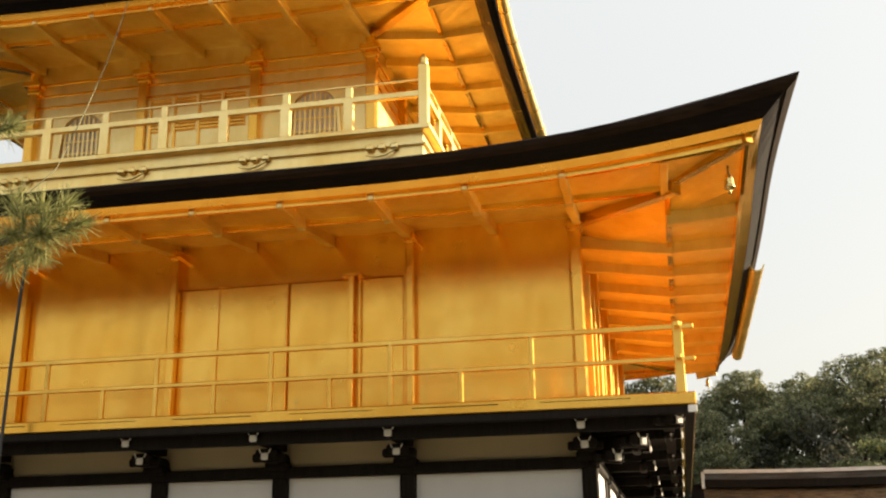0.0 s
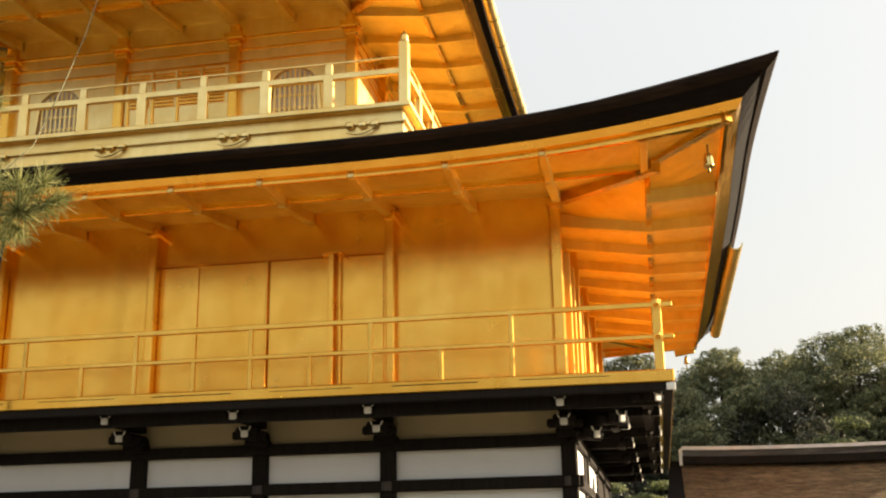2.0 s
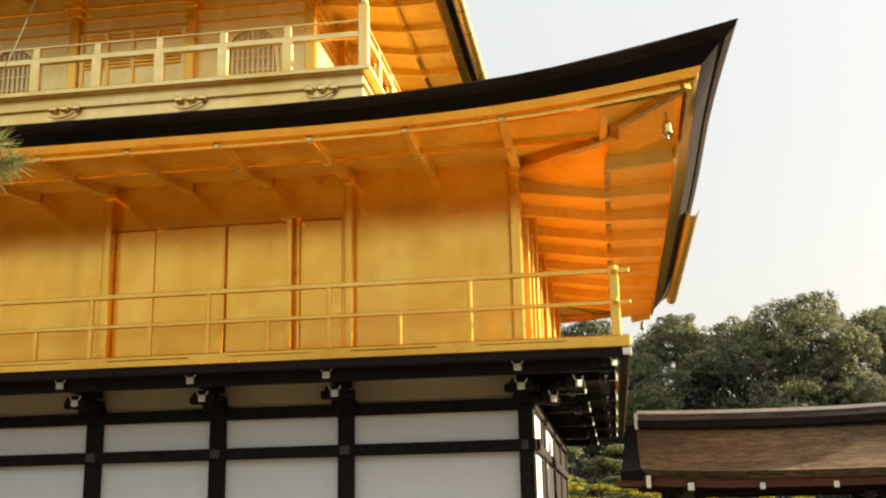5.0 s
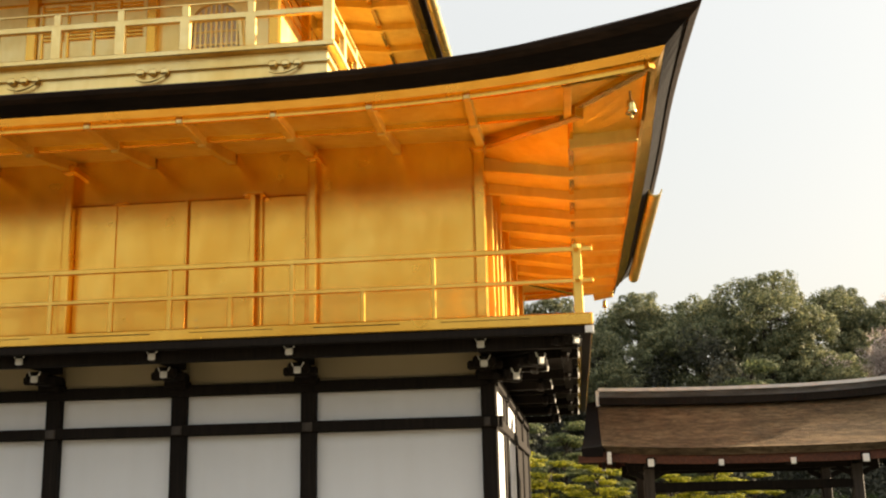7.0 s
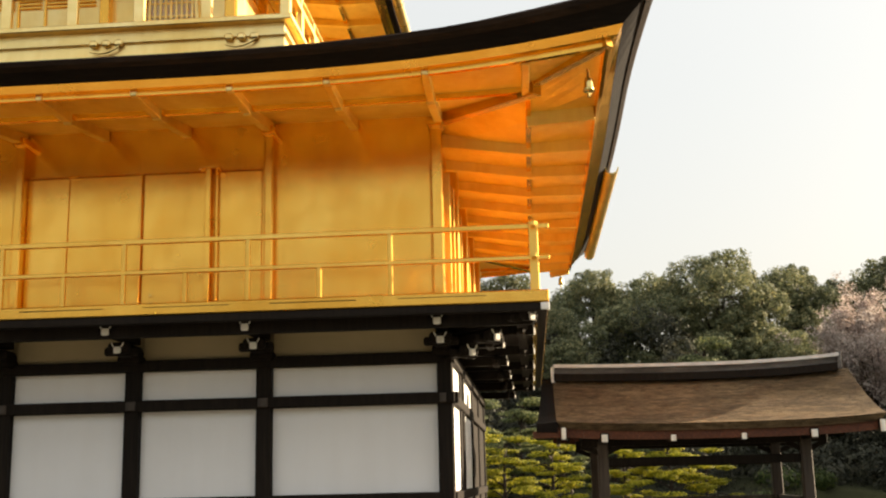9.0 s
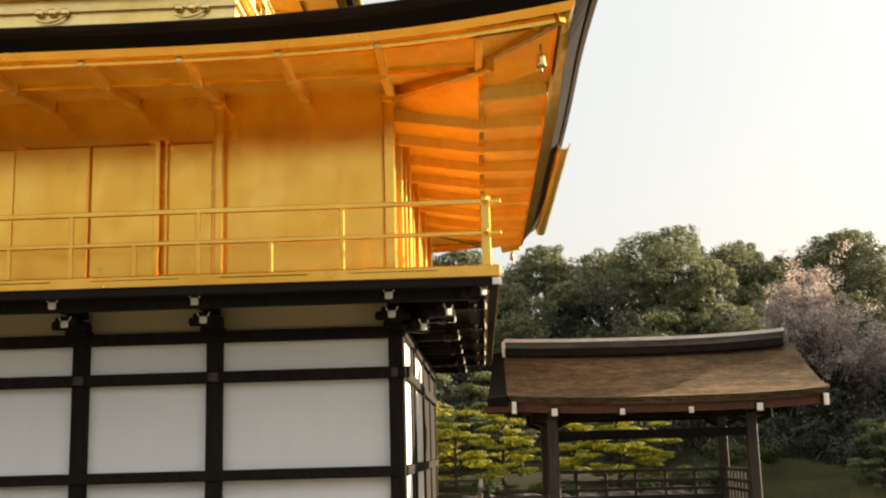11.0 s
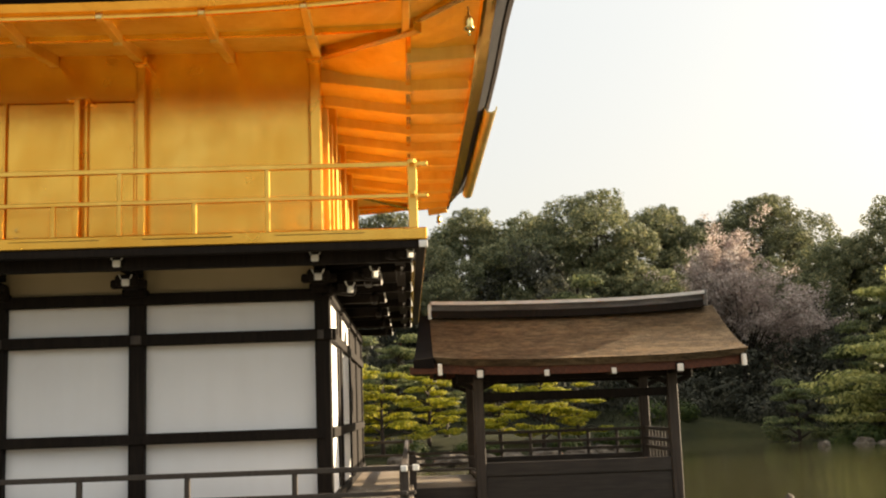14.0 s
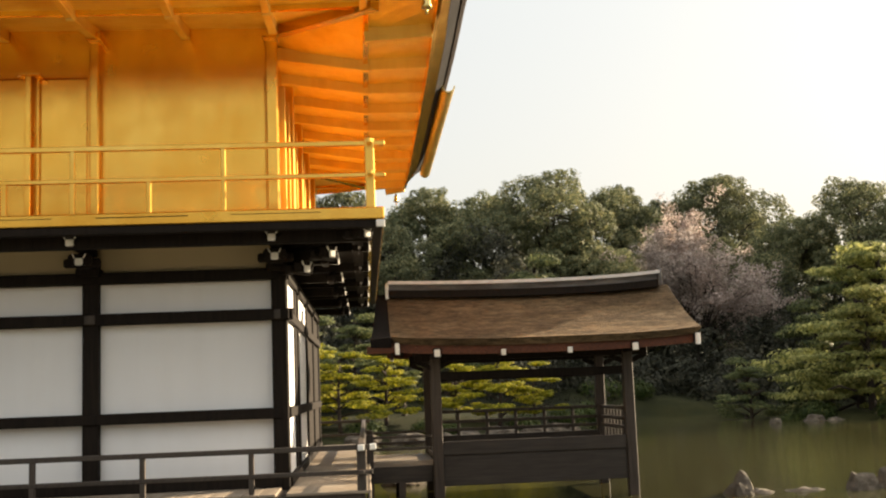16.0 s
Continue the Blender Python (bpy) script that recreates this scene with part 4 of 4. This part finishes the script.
sosei_roof()
br = thing("link_bridge", "short timber walkway linking the veranda to the fishing pavilion", "walkway", at=(1.45, 4.26, 0))
box("walkway_floor", 0.97, 1.93, SY0 + 0.1, SY1 - 0.1, 0.52, 0.60, DECK_X, br)
for y in (SY0 + 0.1, SY1 - 0.1):
    box("side_beam", 0.95, 1.9, y - 0.05, y + 0.05, 0.30, 0.53, BROWN_X, br)
    for z in (0.78, 0.95):
        box("rail", 0.95, 1.9, y - 0.02, y + 0.02, z - 0.02, z + 0.02, RAIL_DARK, br)
    for x in (1.0, 1.45):
        box("stilt", x - 0.05, x + 0.05, y - 0.05, y + 0.05, -0.9, 1.0 if x < 1.2 else 0.31, BROWN, br)

# ---- trees ----
def leaf_cloud(name, centres, radii, count, size, mat, rng, flat=1.0, up=0.0):
    """Many small leaf blades scattered through lumps; each is a bent quad of its own."""
    n = len(centres) * count
    c = np.repeat(np.array(centres, float), count, axis=0)
    r = np.repeat(np.array(radii, float), count)
    d = rng.normal(size=(n, 3))
    d /= np.linalg.norm(d, axis=1, keepdims=True)
    rad = r * rng.uniform(0.45, 1.08, n) ** 0.6
    p = c + d * rad[:, None] * np.array([1, 1, flat])
    nrm = d * 1.3 + rng.normal(size=(n, 3)) * 0.26 + np.array([0, 0, up])
    nrm /= np.linalg.norm(nrm, axis=1, keepdims=True)
    a = np.cross(nrm, rng.normal(size=(n, 3)))
    a /= np.linalg.norm(a, axis=1, keepdims=True) + 1e-9
    b = np.cross(nrm, a)
    s = size * rng.uniform(0.6, 1.35, n)[:, None]
    v = np.empty((n, 4, 3))
    v[:, 0], v[:, 1], v[:, 2], v[:, 3] = p - a * s, p - b * s * 0.45, p + a * s, p + b * s * 0.45
    me = bpy.data.meshes.new(name)
    me.from_pydata(v.reshape(-1, 3).tolist(), [], np.arange(n * 4).reshape(-1, 4).tolist())
    me.materials.append(mat)
    return me


def limb_mesh(name, trunk, limbs, mat):
    vs, fs = [], []
    for pts, rad in [trunk] + limbs:
        v, f = tube_data(pts, rad, 7)
        k = len(vs)
        vs += v
        fs += [tuple(i + k for i in q) for q in f]
    return mesh_of(name, vs, fs, mat, True)


def broad_tree(seed, height, spread, lobes, count, size, mat):
    """Trunk with forking limbs; the crown is a heap of rounded lobes, each set with leafy tufts on its outer side."""
    rng = np.random.default_rng(seed)
    centres, radii, limbs = [], [], []
    for i in range(lobes):
        h = (i + 0.5) / lobes
        a = i * 2.399 + rng.uniform(-0.4, 0.4)
        w = spread * (0.35 + 0.65 * math.sin(math.pi * min(0.96, 0.30 + 0.68 * h))) * rng.uniform(0.45, 0.9) * (0.35 if i == lobes - 1 else 1)
        R = height * rng.uniform(0.10, 0.165)
        c = Vector((w * math.cos(a), w * math.sin(a), height * (0.30 + 0.64 * h) - R * 0.7))
        base = Vector((0, 0, c.z * 0.6))
        limbs.append(([base, base.lerp(c, 0.55) + Vector((0, 0, 0.2)), c], [0.009 * height, 0.005 * height, 0.012]))
        for j in range(22):
            z = 1 - 1.45 * (j + 0.5) / 22
            an = j * 2.399 + i
            d = Vector((math.sqrt(1 - z * z) * math.cos(an), math.sqrt(1 - z * z) * math.sin(an), z * 0.85))
            q = c + d * R * rng.uniform(0.72, 1.05)
            centres.append(tuple(q))
            radii.append(R * rng.uniform(0.26, 0.40))
            if j % 5 == 0:
                limbs.append(([c, c.lerp(q, 0.5), q], [0.0035 * height, 0.002 * height, 0.008]))
    trunk = ([(0, 0, -0.6), (0.1, 0.05, height * 0.25), (-0.1, 0.1, height * 0.55), (0, 0, height * 0.82)], [0.026 * height, 0.021 * height, 0.013 * height, 0.03])
    return limb_mesh("trunk", trunk, limbs, BARK_TREE), leaf_cloud("crown", centres, radii, count, size, mat, rng, 0.8, 0.25)


def cherry_tree(seed, height, spread, mat):
    """Forked trunk, fanning limbs and twigs with thin sprays of blossom along the outer ends."""
    rng = np.random.default_rng(seed)
    centres, radii, limbs = [], [], []
    fork = Vector((0, 0, height * 0.22))
    for i in range(44):
        a, e = i * 2.399, math.radians(14 + 74 * ((i * 0.618) % 1.0))
        ln = rng.uniform(0.80, 1.04)
        tip = fork + Vector((spread * math.cos(e) * math.cos(a) * ln, spread * math.cos(e) * math.sin(a) * ln, height * 0.78 * math.sin(e) * ln))
        bend = fork.lerp(tip, 0.5) + Vector((0, 0, 0.06 * height))
        limbs.append(([fork, bend, tip], [0.06, 0.028, 0.008]))
        for j in range(5):
            s = rng.uniform(0.5, 0.95)
            b = bend.lerp(tip, (s - 0.5) * 2)
            q = b + Vector(rng.normal(size=3)) * spread * 0.19 + Vector((0, 0, 0.2))
            limbs.append(([b, b.lerp(q, 0.5) + Vector((0, 0, 0.08)), q], [0.012, 0.009, 0.006]))
            for f in (0.2, 0.45, 0.75, 1.0):
                centres.append(tuple(b.lerp(q, f)))
                radii.append(rng.uniform(0.22, 0.52))
        centres.append(tuple(tip))
        radii.append(0.45)
    trunk = ([(0, 0, -0.6), (0.1, 0.05, height * 0.12), tuple(fork)], [0.26, 0.2, 0.15])
    return limb_mesh("trunk", trunk, limbs, BARK_TREE), leaf_cloud("crown", centres, radii, 62, 0.06, mat, rng, 0.8, 0.2)


def pine_tree(seed, height, spread, pads, count, size, mat):
    """A cloud-pruned garden pine: bent trunk, level limbs and flat needle pads."""
    rng = np.random.default_rng(seed)
    bend = rng.uniform(-0.4, 0.4, 2)
    def spine(h):
        return Vector((bend[0] * math.sin(h * 4) * height * 0.12, bend[1] * math.sin(h * 3) * height * 0.12, height * h))
    centres, radii, limbs = [], [], []
    for i in range(pads):
        h = 0.15 + 0.83 * (i + 0.5) / pads
        a = i * 2.4 + rng.uniform(-0.5, 0.5)
        reach = spread * (1.0 - 0.80 * h) * rng.uniform(0.55, 1.1) + 0.1
        tip = spine(h) + Vector((reach * math.cos(a), reach * math.sin(a), rng.uniform(-0.08, 0.05) * height))
        limbs.append(([spine(h - 0.05), spine(h).lerp(tip, 0.5) + Vector((0, 0, 0.05 * height)), tip], [0.014 * height, 0.009 * height, 0.012]))
        k = 3 + int(rng.integers(0, 3))
        for j in range(k):
            q = tip + Vector((rng.normal() * reach * 0.25, rng.normal() * reach * 0.25, rng.uniform(-0.02, 0.04) * height))
            centres.append(tuple(q))
            radii.append(spread * rng.uniform(0.16, 0.30))
    trunk = ([(0, 0, -0.5)] + [spine(h) for h in (0.1, 0.3, 0.55, 0.8, 0.97)], [0.035 * height, 0.03 * height, 0.025 * height, 0.018 * height, 0.011 * height, 0.02])
    return limb_mesh("trunk", trunk, limbs, BARK_TREE), leaf_cloud("crown", centres, radii, count, size, mat, rng, 0.22, 0.5)


def plant(name, meshes, spots, label, category, group):
    """The same tree at each spot (x, y, turn, scale), as things of their own."""
    first = None
    for x, y, turn, s in spots:
        m = pose(x, y, ground_z(x, y), 0, 0, turn)
        if first is None:
            first = thing(name, label, category, group)
            first.matrix_basis = m
            WORLD_OF[first] = Matrix()
            for nm, me in zip(("trunk", "crown"), meshes):
                child(nm, me, first)
            first.scale = (s, s, s)
        else:
            c = copy_thing(first, m)
            c.scale = (s, s, s)


BACK = "woods behind the pond"


def spot(x, y, top, high, turn):
    """A place for a tree so tall that its top stands at that height."""
    return (x, y, turn, (top - ground_z(x, y)) / high * 1.065)


plant("evergreen_tree", broad_tree(3, 12, 4.5, 19, 150, 0.085, LEAF_DARK), [spot(11.8, 50, 13.9, 12, 0), spot(24.6, 58, 15.0, 12, 70), spot(29.3, 48, 12.7, 12, 200), spot(-6, 52, 13.5, 12, 20), spot(44, 48, 13, 12, 10), spot(-28, 52, 14, 12, 110)],
      "tall evergreen tree with a dense rounded dark crown", "tree", BACK)
plant("evergreen_tree", broad_tree(5, 11, 3.7, 16, 150, 0.085, LEAF_DARK), [spot(4.8, 50, 13.1, 11, 0), spot(16.7, 54, 13.7, 11, 120), spot(20.2, 57, 13.2, 11, 30), spot(33, 47, 12.0, 11, 260), spot(-0.3, 52, 13.5, 11, 50), spot(-14, 54, 13, 11, 200)],
      "evergreen tree with a lumpy dark green crown", "tree", BACK)
plant("evergreen_tree", broad_tree(8, 10, 3.9, 17, 150, 0.085, LEAF_DARK), [spot(8.4, 53, 13.2, 10, 40), spot(26.3, 51, 10.9, 10, 300), spot(2.2, 47, 10.6, 10, 0), spot(14.2, 47, 9.2, 10, 90), spot(37, 46, 11.5, 10, 10), spot(22, 53, 10.5, 10, 80), spot(9.2, 43, 6.9, 10, 10), spot(31, 44, 9, 10, 77), spot(-20, 50, 11, 10, 33), spot(52, 40, 11, 10, 50)],
      "broad evergreen tree with dark leaves in shade", "tree", BACK)
plant("cherry_tree", cherry_tree(12, 8.6, 4.5, LEAF_CHERRY), [spot(18.5, 44.5, 9.6, 8.6, 40)],
      "cherry tree in pale pink blossom with a wide crown", "tree", BACK)
PG = "garden pines round the pond"
plant("pine_tree", pine_tree(21, 4.2, 2.6, 16, 170, 0.075, LEAF_PINE_SUN), [spot(5.5, 25.2, 2.75, 4.2, 0), spot(0.1, 23.2, 2.6, 4.2, 100), spot(6.9, 26.4, 2.2, 4.2, 60)],
      "cloud-pruned garden pine, needle pads coloured yellow green as if sunlit", "pine tree", PG)
plant("pine_tree", pine_tree(23, 5.0, 2.7, 18, 170, 0.075, LEAF_PINE_SUN), [spot(1.6, 25.4, 2.9, 5, 0), spot(4.1, 25.8, 2.5, 5, 80), spot(-1.2, 25.5, 3.3, 5, 10)],
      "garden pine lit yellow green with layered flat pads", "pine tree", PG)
plant("pine_tree", pine_tree(37, 5.0, 2.9, 18, 190, 0.08, LEAF_PINE_MID), [spot(19.4, 26.6, 4.6, 5, 200), spot(21.3, 29.0, 6.3, 5, 40), spot(20.6, 26.2, 3.6, 5, 120)],
      "spreading olive green pine leaning over the pond", "pine tree", PG)
plant("pine_tree", pine_tree(29, 6.0, 2.8, 19, 170, 0.085, LEAF_PINE_SHADE), [spot(2.2, 30, 4.0, 6, 0), spot(0.6, 32, 4.4, 6, 60), spot(4.3, 34, 4.2, 6, 130), spot(22.5, 34, 6.5, 6, 20), spot(15.6, 29, 2.1, 6, 200), spot(-1.5, 30, 5, 6, 10), spot(9.2, 40.5, 7.3, 6, 10), spot(25, 31, 7.2, 6, 99), spot(19.5, 31, 4.2, 6, 180)],
      "deep green garden pine, coloured for the shade of the woods", "pine tree", PG)


def undergrowth():
    """Low bushes and branches that fill the woods between the trunks."""
    rng = np.random.default_rng(41)
    centres, radii = [], []
    for i in range(1150):
        x = rng.uniform(-12, 50)
        back = rng.uniform(0, 1)
        # past x 9.5 it starts nearer the shore, darkening the bank as tree shade
        y = shore_y(x) + (2.2 if x > 9.5 else 4.5) + 17 * back + (7 if x < 7 else 0)
        r = rng.uniform(0.7, 1.5)
        centres.append((x, y, ground_z(x, y) + rng.uniform(0.0, 1.0) * (0.3 + 9.0 * back)))
        radii.append(r)
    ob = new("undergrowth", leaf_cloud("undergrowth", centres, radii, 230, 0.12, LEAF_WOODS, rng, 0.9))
    tagged(ob, "dark undergrowth and bushes below the far trees", "undergrowth", kind="stuff")


undergrowth()


def shrubs():
    """Clipped rounded bushes on the far bank."""
    first = None
    rng = np.random.default_rng(57)
    me = leaf_cloud("leaves", [(0, 0, 0.25), (0.3, 0.1, 0.2), (-0.3, 0, 0.2), (0.05, -0.25, 0.15)], [0.5, 0.4, 0.42, 0.36], 420, 0.05, LEAF_SHRUB, rng, 0.8)
    for x, y, s in ((0.9, 22.6, 1.0), (2.9, 23.4, 0.8), (3.6, 22.9, 0.7), (6.2, 24.4, 0.9), (8.2, 27.0, 1.1), (9.6, 30.2, 1.2), (17.2, 26.2, 1.1), (19.8, 25.6, 1.2), (16.6, 27.0, 0.9), (13.2, 37.0, 1.4), (11.4, 36.0, 1.5)):
        t = thing("shrub", "low clipped rounded green shrub on the bank", "shrub", "shrubs on the bank", (x, y, ground_z(x, y)))
        t.scale = (s, s, s)
        o = new("leaves", me)
        o.parent = t


shrubs()


# ---- rocks, lantern ----
def rock(name, x, y, z, sx, sy, sz, seed, group):
    bm = bmesh.new()
    bmesh.ops.create_icosphere(bm, subdivisions=3, radius=1.0)
    for v in bm.verts:
        d = v.co.normalized()
        k = 1 + 0.35 * noise.noise(d * 1.3 + Vector((seed * 7.1, 0, 0))) + 0.16 * noise.noise(d * 3.7 + Vector((0, seed * 3.3, 0)))
        v.co = Vector((d.x * sx * k, d.y * sy * k, max(-0.4, d.z * k) * sz))
    ob = part(name, bm, STONE, None, "", Matrix.Translation((x, y, z)))
    return tagged(ob, "weathered grey brown garden rock at the edge of the pond", "rock", group)


for i, (x, y, z, sx, sy, sz) in enumerate([(6.18, 2.6, -0.22, 0.24, 0.30, 0.46), (6.5, 2.7, -0.2, 0.30, 0.35, 0.26), (7.2, 2.7, -0.22, 0.42, 0.36, 0.26), (7.85, 2.5, -0.2, 0.22, 0.26, 0.46), (8.5, 2.7, -0.22, 0.30, 0.28, 0.56),
                                           (1.55, 6.6, -0.1, 0.5, 0.4, 0.25), (2.2, 7.2, -0.1, 0.45, 0.5, 0.22), (16.7, 25.4, -0.08, 0.40, 0.4, 0.30), (17.4, 25.2, -0.12, 0.4, 0.4, 0.2), (14.9, 24.4, 0, 0.20, 0.2, 0.20),
                                           (2.2, 20.6, 0, 0.6, 0.4, 0.35), (3.2, 21.1, 0, 0.5, 0.4, 0.3), (4.1, 21.4, 0, 0.45, 0.4, 0.3), (5.2, 22.2, 0, 0.7, 0.5, 0.35), (6.4, 23.2, 0, 0.5, 0.4, 0.3), (7.5, 24.6, 0, 0.6, 0.4, 0.3), (0.8, 20.9, 0, 0.6, 0.5, 0.4)]):
    rock("garden_rock", x, y, z, sx, sy, sz, i + 1, "rocks in the pond")
lan = thing("stone_lantern", "small weathered stone lantern on the far bank", "lantern", at=(2.3, 27.5, ground_z(2.3, 27.5)))
for nm, prof in (("base", [(0.22, 0), (0.22, 0.12), (0.12, 0.16)]), ("shaft", [(0.10, 0.14), (0.09, 0.7)]), ("fire_box", [(0.19, 0.68), (0.2, 0.76), (0.15, 0.8), (0.15, 1.02)]), ("cap", [(0.30, 1.0), (0.26, 1.08), (0.10, 1.2), (0.05, 1.24), (0.06, 1.32), (0.01, 1.4)])):
    lathe(nm, [(r * 0.5, z * 0.5) for r, z in prof], STONE, lan, Matrix.Translation((2.3, 27.5, ground_z(2.3, 27.5))), "", 6)


# ---- the near pine bough ----
def near_pine():
    t = thing("pine_tree", "old pine reaching a needled bough over the path", "pine tree", at=(-3.6, -9.6, 0.3))
    rng = np.random.default_rng(77)
    tube("trunk", [(-3.6, -9.6, 0.1), (-3.5, -9.5, 1.5), (-3.75, -9.3, 3.0), (-3.6, -9.2, 4.6)], [0.16, 0.14, 0.11, 0.05], BARK_TREE, t)
    tip = Vector((-1.22, -9.40, 2.90))
    start = Vector((-3.65, -9.35, 2.5))
    tube("bough", [start, start.lerp(tip, 0.5) + Vector((0, 0, 0.06)), Vector((-1.55, -9.4, 2.84)), tip], [0.05, 0.03, 0.014, 0.006], BARK_TREE, t)
    tube("bough", [Vector((-3.6, -9.25, 3.6)), Vector((-2.4, -9.35, 3.35)), Vector((-1.5, -9.4, 3.33))], [0.03, 0.018, 0.006], BARK_TREE, t)
    vs, fs = [], []
    def tuft(c, axis, n, ln):
        axis = Vector(axis).normalized()
        for _ in range(n):
            d = (axis * rng.uniform(0.2, 1.2) + Vector(rng.normal(size=3)) * 0.46).normalized()
            s = d.cross(Vector(rng.normal(size=3))).normalized() * 0.0016
            p = Vector(c) + Vector((0.05, 0, 0)) + axis * rng.uniform(-0.05, 0.03)
            e = p + d * ln * rng.uniform(0.7, 1.1)
            k = len(vs)
            vs.extend([p - s, p + s, e + s * 0.4, e - s * 0.4])
            fs.append((k, k + 1, k + 2, k + 3))
    for c, ax in (((-1.15, -9.40, 2.92), (1, 0, 0.15)), ((-1.20, -9.42, 2.97), (0.7, 0, 0.7)), ((-1.30, -9.38, 2.98), (0.1, -0.2, 1)), ((-1.35, -9.42, 2.94), (-0.2, 0, 1)), ((-1.24, -9.45, 2.87), (0.9, 0, -0.3)),
                  ((-1.36, -9.35, 2.85), (0.1, -0.3, -0.7)), ((-1.42, -9.35, 2.82), (-0.2, 0, -1)), ((-1.28, -9.4, 2.92), (0.5, -0.4, 0.3)), ((-1.20, -9.4, 2.90), (0.8, -0.3, -0.1)), ((-1.40, -9.4, 3.0), (-0.1, 0, 0.8)), ((-1.30, -9.4, 2.84), (0.6, 0, -0.6)),
                  ((-1.45, -9.4, 2.88), (-0.3, -0.3, -0.3)), ((-1.47, -9.4, 3.33), (0.6, 0, 0.1)), ((-1.26, -9.44, 2.88), (0.4, -0.8, 0)), ((-1.36, -9.44, 2.88), (0, -1, 0))):
        tuft(c, ax, 165, 0.094)
    child("needles", mesh_of("needles", vs, fs, LEAF_NEAR), t, None, "tufts of long green needles")


near_pine()

# woods behind the viewer close the place to the north
plant("evergreen_tree", broad_tree(31, 11, 4.4, 16, 40, 0.24, LEAF_DARK), [(-26, -46, 0, 1.0), (-14, -50, 50, 1.1), (-2, -48, 100, 0.95), (9, -50, 150, 1.05), (20, -47, 10, 1.0), (31, -44, 70, 1.0), (-36, -38, 20, 1.0), (42, -30, 120, 1.0), (-44, -20, 10, 1.1), (50, -8, 0, 1.0)],
      "evergreen tree of the woods along the garden path", "tree", "woods along the garden path")
